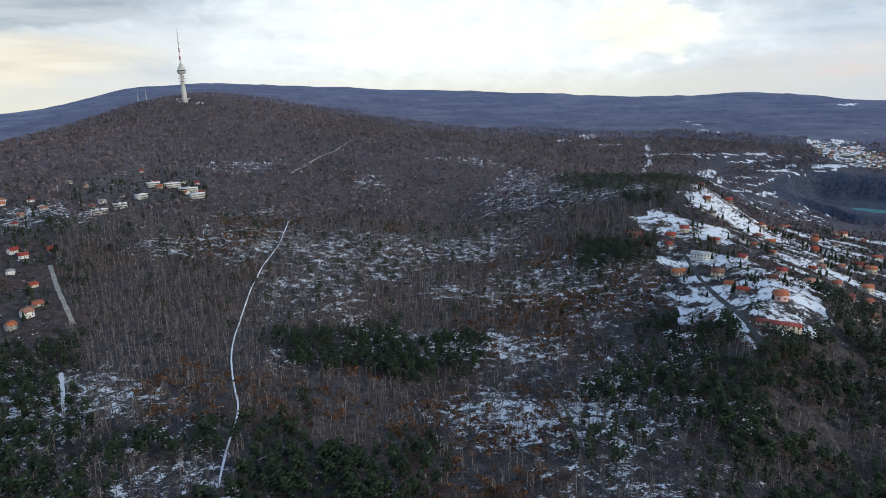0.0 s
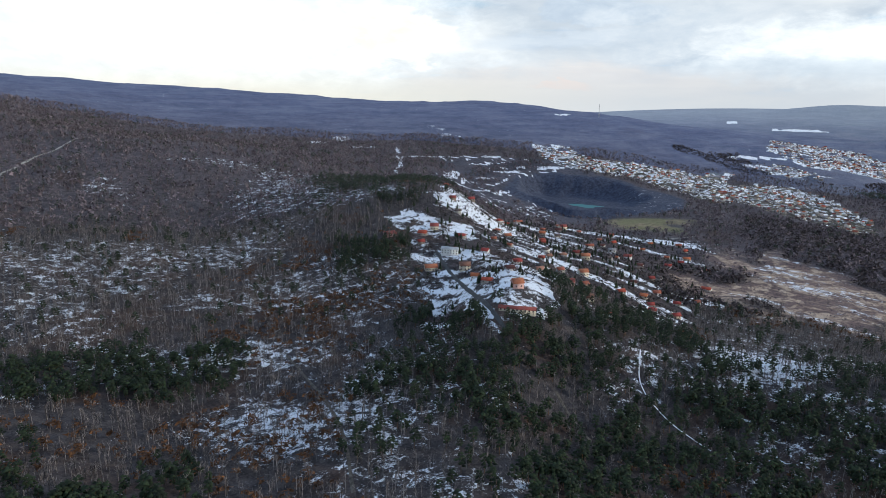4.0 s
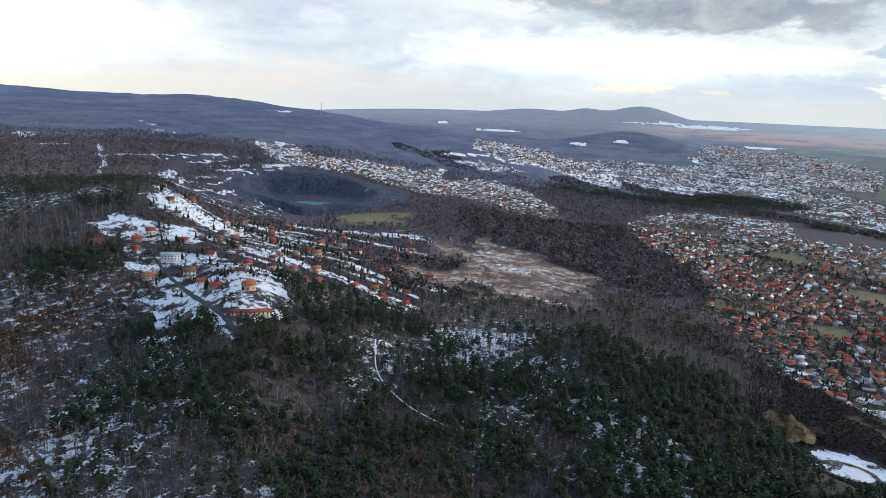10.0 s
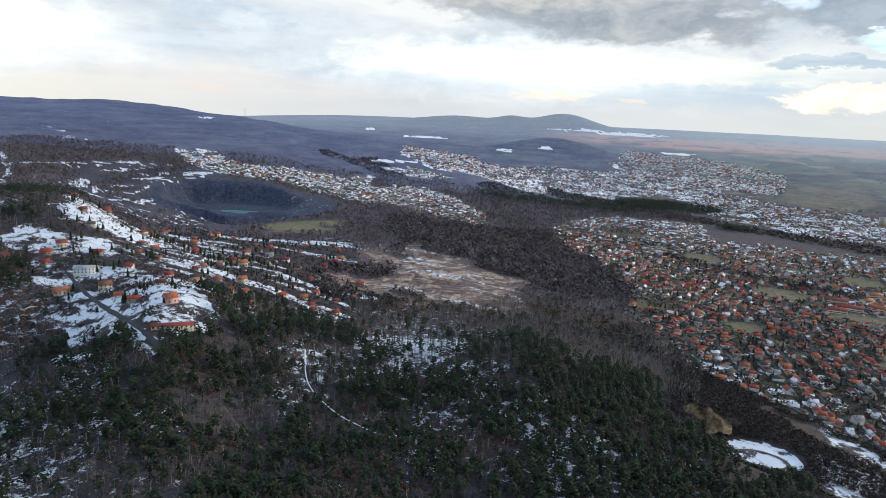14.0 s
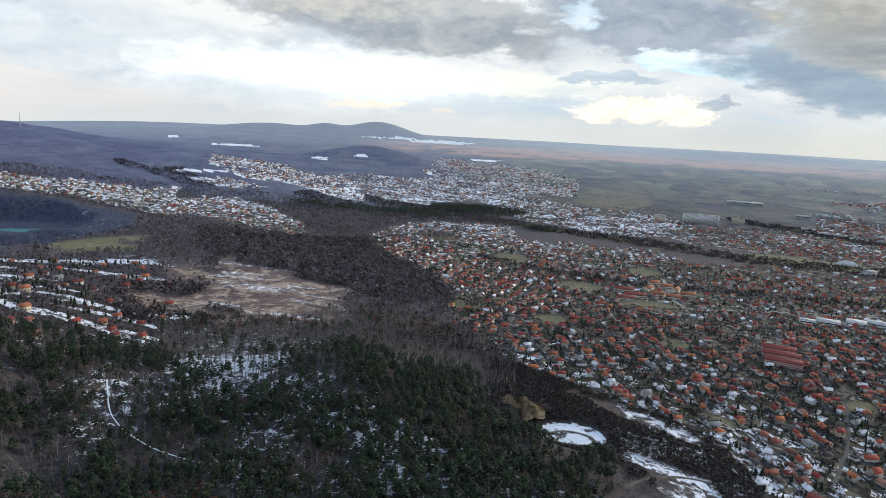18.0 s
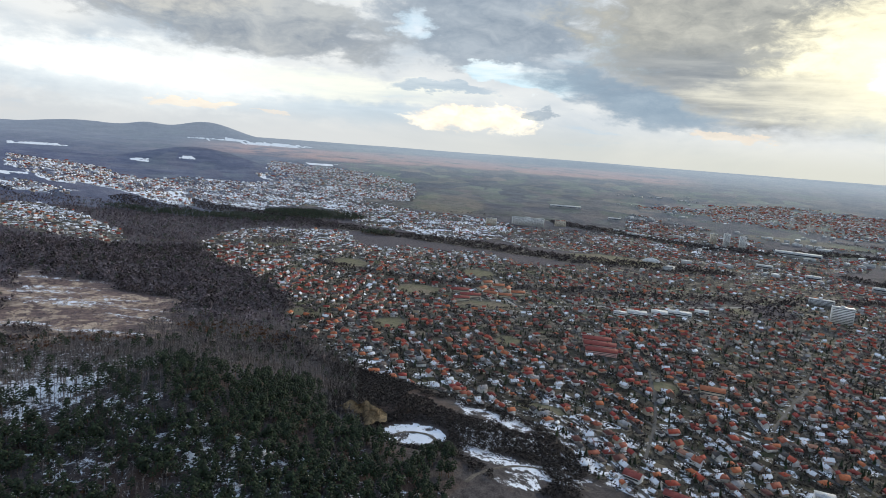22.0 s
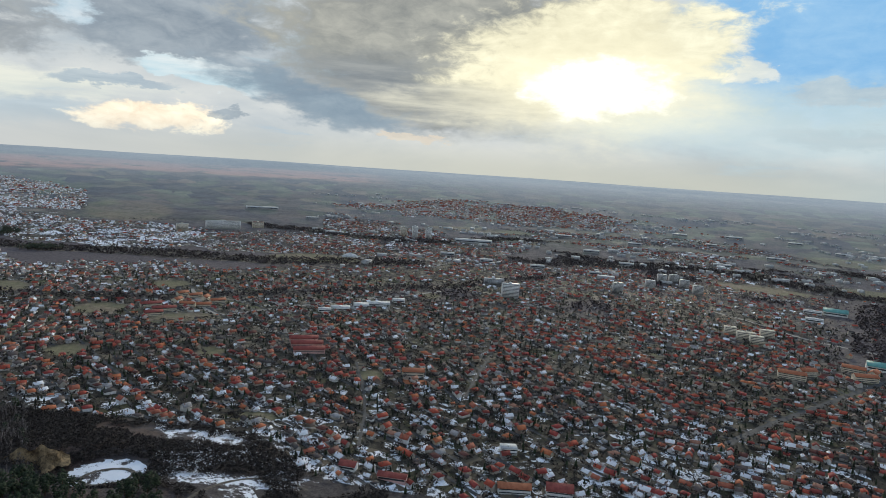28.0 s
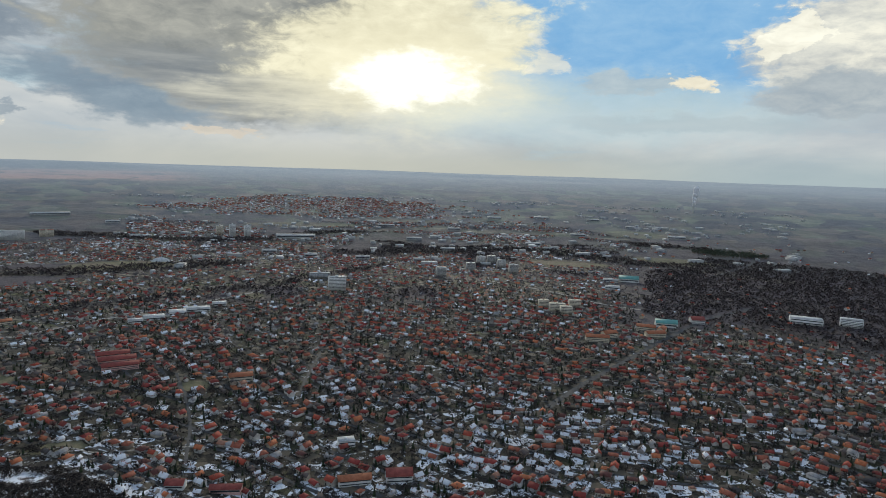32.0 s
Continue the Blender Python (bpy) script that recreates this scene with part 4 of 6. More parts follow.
def oval_track():
    a = np.linspace(0, 2 * math.pi, 61)
    cx, cy = sight(80.0, -25.2)
    d = np.array(place(80.0, 1.0))
    s = np.array([d[1], -d[0]])
    line = np.array([cx, cy]) + np.outer(19 * np.cos(a), s) + np.outer(13 * np.sin(a), d)
    ribbon("track", line, 3.4, earth_mat, "bare earth oval track in the snowy pit", 0.5)


oval_track()


# ---- trees ----
def prism(a, b, ra, rb, sides=3):
    """A tapered stick from a to b: verts, tris."""
    a, b = np.array(a, float), np.array(b, float)
    d = b - a
    d /= np.linalg.norm(d)
    u = np.cross(d, [0.3, 0.9, 0.2])
    u /= np.linalg.norm(u)
    w = np.cross(d, u)
    ang = np.arange(sides) * 2 * math.pi / sides
    ring = np.cos(ang)[:, None] * u + np.sin(ang)[:, None] * w
    v = np.concatenate([a + ra * ring, b + rb * ring])
    f = []
    for k in range(sides):
        q = (k + 1) % sides
        f += [(k, q, sides + q), (k, sides + q, sides + k)]
    return v, np.array(f)


def join(parts):
    vs, fs, ms, off = [], [], [], 0
    for v, f, m in parts:
        vs.append(v), fs.append(np.asarray(f) + off), ms.append(np.full(len(f), m))
        off += len(v)
    return np.concatenate(vs), np.concatenate(fs), np.concatenate(ms)


def sliver(a, b, w):
    a, b = np.array(a, float), np.array(b, float)
    s = np.cross(b - a, rng.normal(size=3))
    s = s / (np.linalg.norm(s) + 1e-9) * w
    return np.array([a - s, a + s, b]), np.array([(0, 1, 2)])


def bare_tree(limbs=9, twigs=1, thick=1.0):
    """A leafless tree one unit high: trunk, limbs and twigs."""
    top = (rng.normal() * 0.03, rng.normal() * 0.03, 0.8)
    out = [(*prism((0, 0, -0.05), top, 0.019 * thick, 0.007 * thick), 0)]
    for k in range(limbs):
        t = rng.uniform(0.35, 0.95)
        base = np.array(top) * t
        ang, rise = rng.uniform(0, 6.283), rng.uniform(0.12, 0.34)
        reach = rng.uniform(0.10, 0.24) * (1.25 - t * 0.6)
        tip = base + [math.cos(ang) * reach, math.sin(ang) * reach, rise]
        out.append((*sliver(base, tip, 0.012 * thick), 0))
        for q in range(twigs):
            s = base + (tip - base) * rng.uniform(0.3, 0.9)
            e = s + [rng.normal() * 0.09, rng.normal() * 0.09, abs(rng.normal()) * 0.10 + 0.03]
            out.append((*sliver(s, e, 0.010 * thick), 0))
    return join(out)


def pine_tree(clumps=20):
    """A pine one unit high: a bare lower trunk and a broad, ragged crown of needle clumps."""
    out = [(*prism((0, 0, -0.05), (0.02, 0.01, 0.85), 0.02, 0.006), 1)]
    for k in range(clumps):
        h = 0.42 + 0.55 * (k + rng.uniform(0, 1)) / clumps
        wide = 0.23 * math.sin(math.pi * min(1, (1.06 - h) / 0.62) ** 0.8 * 0.62)
        ang = k * 2.4 + rng.uniform(-0.4, 0.4)
        d = np.array([math.cos(ang), math.sin(ang), 0])
        s = np.array([-d[1], d[0], 0])
        c = d * wide * rng.uniform(0.35, 1.05) + [0, 0, h]
        L, W = rng.uniform(0.09, 0.15), rng.uniform(0.07, 0.12)
        v = np.array([c - d * L, c + s * W + [0, 0, -0.02], c + d * L + [0, 0, -0.03], c - s * W + [0, 0, -0.02], c + [0, 0, rng.uniform(0.05, 0.10)]])
        out.append((v, np.array([(0, 1, 4), (1, 2, 4), (2, 3, 4), (3, 0, 4)]), 0))
    return join(out)


def bush_tree(n=20, spread=0.26, slim=0.7, grain=0.085):
    """A small crown of leaf clumps on a short stem."""
    out = [(*prism((0, 0, -0.05), (0, 0, 0.5), 0.02, 0.01), 1)]
    for k in range(n):
        c = rng.normal(size=3) * [spread, spread, 0.2 * slim] * 0.6 + [0, 0, 0.58]
        q = rng.normal(size=(3, 3)) * grain
        out.append((c + np.concatenate([q, [q.mean(0) + rng.normal(size=3) * 0.09]]), np.array([(0, 1, 2), (0, 1, 3)]), 0))
    return join(out)


def conifer(tiers=5, sides=6):
    """A pointed garden conifer of drooping tiers."""
    out = [(*prism((0, 0, -0.05), (0, 0, 0.4), 0.025, 0.015), 1)]
    for k in range(tiers):
        h0, h1 = 0.12 + 0.7 * k / tiers, min(1.0, 0.42 + 0.66 * k / tiers)
        rad = 0.21 * (1 - k / (tiers + 0.6))
        a = np.arange(sides) * 2 * math.pi / sides + rng.uniform(0, 1)
        rr = rad * rng.uniform(0.75, 1.2, sides)
        v = np.concatenate([np.column_stack([rr * np.cos(a), rr * np.sin(a), np.full(sides, h0) + rng.normal(0, 0.015, sides)]), [[0, 0, h1]]])
        out.append((v, np.array([(q, (q + 1) % sides, sides) for q in range(sides)]), 0))
    return join(out)


BARE = [bare_tree(8, 1) for k in range(8)]
def far_crown(n=3):
    """A leafless tree far off: a stem and a loose crown of twigs."""
    out = [(*sliver((0.02, 0, -0.05), (0, 0, 0.75), 0.022), 1), (*sliver((0, 0.02, -0.05), (0, 0, 0.8), 0.022), 1)]
    for k in range(n):
        c = rng.normal(size=3) * [0.12, 0.12, 0.10] + [0, 0, 0.62]
        out.append((c + rng.normal(size=(4, 3)) * [0.12, 0.12, 0.14], np.array([(0, 1, 2), (0, 1, 3)]), 0))
    return join(out)


BARE_FAR = [far_crown() for k in range(8)]
PINE = [pine_tree(16) for k in range(7)]
PINE_FAR = [pine_tree(7) for k in range(4)]
OAK = [bush_tree(16) for k in range(5)]
SCRUB = [bush_tree(9, 0.3, 0.9, 0.12) for k in range(5)]
CONIFER = [conifer() for k in range(4)]


def sow(az0, az1, r0, r1, per, seed):
    """Random spots in a sector, one per that many square metres."""
    g = np.random.default_rng(seed)
    n = int(radians(az1 - az0) / 2 * (r1 ** 2 - r0 ** 2) / per)
    az, r = g.uniform(az0, az1, n), np.sqrt(g.uniform(r0 ** 2, r1 ** 2, n))
    x, y = place(az, r)
    return x, y, az, r, g


def strew(name, g, x, y, kinds, lo, hi, mats, label, cat, fat=1.0):
    h = g.uniform(lo, hi, len(x))
    me = scatter(name, kinds, g.integers(0, len(kinds), len(x)), x, y, land(x, y) - 0.2, g.uniform(0, 6.28, len(x)), h * fat, mats, tall=h)
    if me:
        thing(name, me, label, cat, kind="stuff")


def is_open(x, y):
    """Where no wood grows."""
    vil, slope = village_at(x, y)
    brown, green = meadow_at(x, y)
    az, r = polar(x, y)
    pit = np.hypot((az - 80) / 3.5, (r - 556) / 28.0) < 1.1
    d = quarry(x, y)
    lake = (d < 1.0) | ((d < 1.75) & (az > 19) & (az < 34) & (r < 2050) & (vnoise(x, y, 45, 75, 2) < 0.5))
    out = (vil > 0.4) | (slope > 0.4) | (hamlet_at(x, y) > 0.5) | (town_at(x, y) > 0.2) | (brown > 0.5) | (green > 0.4) | pit | lake
    for c in SNOWFIELDS:
        out |= inside(x, y, c)
    return out | on_path(x, y)


def forest():
    x, y, az, r, g = sow(-48, 84, 250, 900, 24, 1)
    free = ~is_open(x, y) & ~((az > 74.5) & (r > 470 + 14 * np.abs(az - 80)))
    x, y, az, r = x[free], y[free], az[free], r[free]
    u = g.uniform(0, 1, len(x))
    isp = u < pines_at(x, y)
    rest = ~isp & (u < 0.84)
    russet = np.maximum((vnoise(x, y, 130, 81, 3) > 0.62) * 0.4, 0.8 * np.exp(-((az - 11) / 7) ** 2 - ((r - 620) / 120) ** 2) * (vnoise(x, y, 60, 82, 2) > 0.42))
    oak = rest & (g.uniform(0, 1, len(x)) < russet)
    bare = rest & ~oak
    strew("pine_wood", g, x[isp], y[isp], PINE, 7, 14, [needle_mat, trunk_mat], "dark green pine wood on the slope", "trees", 0.95)
    strew("bare_wood", g, x[bare], y[bare], BARE, 8, 14, [bark_mat], "grey leafless deciduous wood over old snow", "trees", 1.1)
    strew("oak_wood", g, x[oak], y[oak], OAK, 5, 9, [oak_mat, bark_mat], "russet oaks still holding dry leaves", "trees", 1.2)
    x, y, az, r, g = sow(-60, 72, 900, 2250, 78, 2)
    free = ~is_open(x, y)
    x, y, az, r = x[free], y[free], az[free], r[free]
    isp = g.uniform(0, 1, len(x)) < pines_at(x, y)
    strew("pine_ridge", g, x[isp], y[isp], PINE_FAR, 9, 14, [needle_mat, trunk_mat], "dark pines along the crest of the spur", "trees", 1.3)
    strew("distant_wood", g, x[~isp], y[~isp], BARE_FAR, 8, 13, [twig_mat, bark_mat], "grey-brown leafless wood on the far slopes", "trees", 1.15)
    # brush on the step between the pine wood and the town
    x, y, az, r, g = sow(72, 104, 480, 760, 6, 3)
    ok = (town_at(x, y) < 0.2) & ~on_path(x, y) & (pines_at(x, y) < 0.3) & (np.hypot((az - 80) / 3.3, (r - 556) / 27) > 1) & (vnoise(x, y, 40, 83, 2) > 0.34)
    for c in SNOWFIELDS:
        ok &= ~inside(x, y, c)
    strew("brush", g, x[ok], y[ok], SCRUB, 3, 6, [scrub_mat, bark_mat], "dark leafless brush on the terraces above the town", "bushes", 1.3)
    # hedges and fruit trees of the village and the hamlet
    x, y, az, r, g = sow(-44, 48, 520, 1250, 44, 4)
    vil, slope = village_at(x, y)
    ham = hamlet_at(x, y)
    ok = ((slope > 0.4) | (ham > 0.5) | (vil > 0.4)) & ~on_path(x, y, 3)
    for c in SNOWFIELDS:
        ok &= ~inside(x, y, c) | (g.uniform(0, 1, len(x)) < 0.22)
    x, y = x[ok], y[ok]
    u, v, a, d, h = sow(17, 48, 540, 1250, 26, 6)
    vil, slope = village_at(u, v)
    strip = vnoise((np.radians(a) * 800 - 0.45 * d) * 0.2, d + 0.45 * np.radians(a) * 800, 17, 63, 2)
    ok = ((slope > 0.4) | (vil > 0.4)) & (strip < 0.50 - 0.08 * (vil > 0.4)) & ~on_path(u, v, 3)
    for c in SNOWFIELDS:
        ok &= ~inside(u, v, c)
    strew("hedges", h, u[ok], v[ok], SCRUB, 1.5, 4.5, [twig_mat, bark_mat], "brown hedges and brush between the snowy terraces", "bushes", 1.5)
    u, v, a, d, h = sow(39, 62, 770, 1180, 95, 8)
    ok = (meadow_at(u, v)[0] > 0.4) & (vnoise(u, v, 45, 86, 3) > 0.53)
    strew("meadow_bushes", h, u[ok], v[ok], SCRUB, 1.5, 5, [twig_mat, bark_mat], "brown bushes scattered over the dry hay meadow", "bushes", 1.4)
    c = g.uniform(0, 1, len(x)) < 0.03 + 0.25 * (vnoise(x, y, 26, 84, 2) > 0.63)
    strew("garden_trees", g, x[~c], y[~c], SCRUB, 2, 6, [scrub_mat, bark_mat], "leafless fruit trees and hedges in snowy gardens", "trees", 1.1)
    strew("garden_firs", g, x[c], y[c], CONIFER, 6, 12, [needle_mat, trunk_mat], "dark firs in the snowy gardens", "trees", 1.0)


forest()


# ---- houses ----
def part(name, verts, faces, mat, parent, label=""):
    """One mesh object under a thing or a part."""
    me = verts if isinstance(verts, bpy.types.Mesh) else write_mesh(name, verts, np.array(faces), [mat])
    ob = new(name, me)
    ob.parent = parent
    if label:
        tagged(ob, label)
    return ob


def box(x0, x1, y0, y1, z0, z1):
    v = np.array([(x, y, z) for z in (z0, z1) for y in (y0, y1) for x in (x0, x1)], float)
    f = np.array([(0, 2, 3, 1), (4, 5, 7, 6), (0, 1, 5, 4), (2, 6, 7, 3), (0, 4, 6, 2), (1, 3, 7, 5)])
    return v, f


def tris(v, quads):
    q = np.array(quads)
    return v, np.concatenate([q[:, [0, 1, 2]], q[:, [0, 2, 3]]])


def gable_walls(l, w, h, rise):
    a, b = l / 2, w / 2
    v = np.array([(-a, -b, -2.5), (a, -b, -2.5), (a, b, -2.5), (-a, b, -2.5), (-a, -b, h), (a, -b, h), (a, b, h), (-a, b, h), (-a, 0, h + rise), (a, 0, h + rise)], float)
    f = np.array([(0, 1, 5), (0, 5, 4), (1, 2, 6), (1, 6, 5), (2, 3, 7), (2, 7, 6), (3, 0, 4), (3, 4, 7), (5, 6, 9), (7, 4, 8)])
    return v, f


def gable_roof(l, w, h, rise, over=0.6, t=0.24):
    a, b = l / 2, w / 2
    e, o, drop = b + over, a + over, over * rise / b
    rv = np.array([(-o, -e, h - drop), (o, -e, h - drop), (o, 0, h + rise), (-o, 0, h + rise), (o, e, h - drop), (-o, e, h - drop)], float)
    v = np.concatenate([rv, rv + [0, 0, t]])
    f = np.array([(6, 7, 8), (6, 8, 9), (9, 8, 10), (9, 10, 11), (0, 1, 7), (0, 7, 6), (4, 5, 11), (4, 11, 10), (1, 2, 8), (1, 8, 7), (2, 4, 10), (2, 10, 8), (5, 3, 9), (5, 9, 11), (3, 0, 6), (3, 6, 9)])
    return v, f


def roof_snow(l, w, h, rise, over=0.6, t=0.24):
    b, o = w / 2, l / 2 + over - 0.15
    e, drop = b + over - 0.1, (over - 0.1) * rise / b
    lo = np.array([(-o, 0.25, h + rise - 0.2), (o, 0.25, h + rise - 0.2), (o, e, h - drop), (-o, e, h - drop)]) + [0, 0, t]
    v = np.concatenate([lo, lo + [0, 0, 0.22]])
    return v, np.array([(5, 4, 7, 6), (3, 2, 6, 7), (0, 3, 7, 4), (2, 1, 5, 6)])


def hip_roof(l, w, h, rise, over=0.6):
    o, e, k = l / 2 + over, w / 2 + over, max(l / 2 - w / 2, 0.4)
    v = np.array([(-o, -e, h - 0.25), (o, -e, h - 0.25), (o, e, h - 0.25), (-o, e, h - 0.25), (-o, -e, h), (o, -e, h), (o, e, h), (-o, e, h), (-k, 0, h + rise), (k, 0, h + rise)], float)
    f = np.array([(0, 1, 5), (0, 5, 4), (1, 2, 6), (1, 6, 5), (2, 3, 7), (2, 7, 6), (3, 0, 4), (3, 4, 7), (4, 5, 9), (4, 9, 8), (6, 7, 8), (6, 8, 9), (5, 6, 9), (7, 4, 8)])
    return v, f


def flat_walls(l, w, h):
    return tris(*box(-l / 2, l / 2, -w / 2, w / 2, -2.5, h))


def house_template(l, w, h, rise, snow=False, hip=False):
    walls = flat_walls(l, w, h) if hip else gable_walls(l, w, h, rise)
    out = [(*walls, 0), (*(hip_roof(l, w, h, rise) if hip else gable_roof(l, w, h, rise)), 1)]
    if snow:
        out.append((*tris(*roof_snow(l, w, h, rise)), 2))
    out.append((*tris(*box(l * 0.2, l * 0.2 + 0.8, w * 0.12, w * 0.12 + 0.8, h, h + rise + 0.7)), 3))
    return join(out)


SIZES = [(10.5, 7.5, 3.4, 2.9), (13.0, 7.5, 3.3, 2.7), (9.5, 8.0, 5.4, 3.1), (9.5, 9.0, 4.6, 2.6), (12.0, 8.5, 3.6, 2.5), (10.5, 7.5, 3.4, 2.9), (8.5, 6.5, 3.0, 2.5)]
def plain_house(l, w, h, rise, snow=False, hip=False):
    """A far house: walls and two slopes."""
    a, e, o = l / 2, w / 2 + 0.5, l / 2 + 0.5
    v = np.array([(-o, -e, h - 0.3), (o, -e, h - 0.3), (o, 0, h + rise), (-o, 0, h + rise), (o, e, h - 0.3), (-o, e, h - 0.3)], float)
    out = [(*gable_walls(l, w, h, rise - 0.2), 0), (v[:4], np.array([(0, 1, 2), (0, 2, 3)]), 1), (v[[3, 2, 4, 5]], np.array([(0, 1, 2), (0, 2, 3)]), 2 if snow else 1)]
    return join(out)


TEMPLATES = [house_template(*s, snow=k > 4, hip=k in (3, 4)) for k, s in enumerate(SIZES)]
PLAIN = [plain_house(*s, snow=k > 4) for k, s in enumerate(SIZES)]


def make_house(k):
    """A house as one thing: walls, roof, chimney, windows, a door and, on some, snow on the shaded slope."""
    l, w, h, rise = SIZES[k]
    hip, snow = k in (3, 4), k > 4
    root = new("house")
    walls = part("body", *(flat_walls(l, w, h) if hip else gable_walls(l, w, h, rise)), wall_mat["object"], root)
    roof = part("roof", *(hip_roof(l, w, h, rise) if hip else gable_roof(l, w, h, rise)), roof_mat["object"], root)
    part("chimney", *box(l * 0.2, l * 0.2 + 0.7, w * 0.12, w * 0.12 + 0.7, h, h + rise + 0.8), chimney_mat, root)
    if snow:
        part("snow_cover", *roof_snow(l, w, h, rise), snow_mat, roof, "snow lying on the shaded roof slope")
    pane = write_mesh("window", *box(-0.55, 0.55, -0.06, 0.06, 0, 1.35), [dark_glass_mat])
    storeys = 2 if h > 5 else 1
    for s in range(storeys):
        for u in (-0.3, 0.3):
            for side in (-1, 1):
                part("window", pane, None, None, walls).location = (u * l, side * w / 2, 1.0 + 2.7 * s)
    part("door", *box(-0.5, 0.5, w / 2 - 0.05, w / 2 + 0.07, 0, 2.05), trunk_mat, walls)
    kind = "hipped" if hip else "gabled"
    return tagged(root, f"plastered house with a {kind} tiled roof" + (", snow on one slope" if snow else " and a chimney"), "house", "houses of the town")


PROTO = {}


def put_house(k, x, y, turn, group, size=1.0, label=""):
    z = float(land(np.array([x]), np.array([y]))[0])
    m = pose(x, y, z, 0, 0, math.degrees(turn))
    if k not in PROTO:
        PROTO[k] = make_house(k)
        PROTO[k].matrix_basis = m
        ob = PROTO[k]
    else:
        ob = copy_thing(PROTO[k], m)
    ob.scale = (size, size, size)
    tagged(ob, label, group=group)
    return ob


def own_house(x, y, turn, size, wall, roof, label, group):
    """A house that is plainly different from the rest, with its own colours."""
    l, w, h, rise = size
    root = new("house")
    walls = part("body", *gable_walls(l, w, h, rise), wall, root)
    part("roof", *gable_roof(l, w, h, rise), roof, root)
    part("chimney", *box(l * 0.2, l * 0.2 + 0.7, w * 0.1, w * 0.1 + 0.7, h, h + rise + 0.8), chimney_mat, root)
    pane = write_mesh("window", *box(-0.6, 0.6, -0.06, 0.06, 0, 1.4), [dark_glass_mat])
    n = max(2, int(l / 3.2))
    for s in range(max(1, int(h / 2.7))):
        for q in range(n):
            for side in (-1, 1):
                part("window", pane, None, None, walls).location = ((q + 0.5) / n * l - l / 2, side * w / 2, 1.0 + 2.7 * s)
    z = float(land(np.array([x]), np.array([y]))[0])
    root.matrix_basis = pose(x, y, z, 0, 0, math.degrees(turn))
    return tagged(root, label, "house", group)


red_roof = varied("red_tiles", (0.19, 0.046, 0.040), (0.31, 0.085, 0.068), 4.0, 0.8)
orange_roof = varied("orange_tiles", (0.28, 0.095, 0.050), (0.44, 0.165, 0.085), 4.0, 0.8)
brown_roof = varied("brown_tiles", (0.13, 0.065, 0.045), (0.24, 0.12, 0.085), 4.0, 0.8)
teal_roof = varied("teal_sheet", (0.07, 0.22, 0.20), (0.13, 0.34, 0.31), 6.0, 0.5)
cream_wall = varied("cream_plaster", (0.56, 0.49, 0.38), (0.72, 0.66, 0.54), 5.0, 0.9)
white_wall = varied("white_plaster", (0.62, 0.62, 0.60), (0.80, 0.80, 0.78), 5.0, 0.9)
pink_wall = varied("pink_plaster", (0.55, 0.33, 0.30), (0.70, 0.46, 0.42), 5.0, 0.9)
grey_roof = varied("grey_sheet", (0.30, 0.31, 0.32), (0.52, 0.53, 0.54), 7.0, 0.6)

# the village on the spur: the houses that stand out, then the rest
VILLAGE = [
    ((19.8, -15.8), (13, 9, 3.6, 2.8), cream_wall, orange_roof, 0.2, "cream house with a bright orange roof at the wood's edge"),
    ((22.9, -15.6), (11, 9, 5.4, 3.0), cream_wall, brown_roof, 0.1, "tall cream house with a brown roof beside the lane"),
    ((21.6, -14.3), (20, 10, 6.0, 1.6), white_wall, grey_roof, -0.3, "long white house with rows of dark windows"),
    ((27.7, -16.8), (9.5, 8, 4.6, 3.4), pink_wall, orange_roof, 0.4, "orange house with a steep red roof in a snowy garden"),
    ((27.8, -18.9), (30, 6, 2.8, 1.6), cream_wall, red_roof, -0.1, "long low outbuilding with a red roof by the snow"),
    ((16.1, -13.0), (14, 9, 3.6, 2.6), pink_wall, red_roof, 0.2, "pink house with a snow-dusted red roof"),
    ((20.1, -12.2), (10, 8, 4.6, 3.0), cream_wall, red_roof, 0.0, "cream house with a red roof on the snowy hillside"),
    ((31.5, -11.4), (13, 9, 5.2, 3.2), cream_wall, red_roof, 0.5, "large house with a red roof below the spur"),
    ((33.6, -13.8), (11, 8, 5.2, 3.0), cream_wall, orange_roof, 0.2, "cream house with an orange roof in the orchards"),
    ((37.2, -13.4), (11, 8, 4.6, 3.0), white_wall, red_roof, -0.2, "white house with a bright red roof"),
    ((33.5, -15.2), (10, 8, 4.6, 2.8), cream_wall, orange_roof, 0.4, "cream house with an orange roof among hedges"),
    ((32.4, -16.1), (9, 8, 3.6, 2.6), pink_wall, red_roof, 0.1, "small red house among dark hedges"),
    ((34.1, -17.3), (9, 8, 3.6, 2.8), cream_wall, brown_roof, 0.3, "small cream house with a brown roof"),
    ((35.9, -18.4), (15, 6, 2.8, 1.8), white_wall, red_roof, 0.1, "long white shed with a red roof"),
]
BUILT = []
for spot_, size_, wall_, roof_, turn_, label_ in VILLAGE:
    x_, y_ = sight(*spot_)
    own_house(x_, y_, -radians(spot_[0]) + turn_, size_, wall_, roof_, label_, "houses of the spur village")
    BUILT.append((x_, y_))


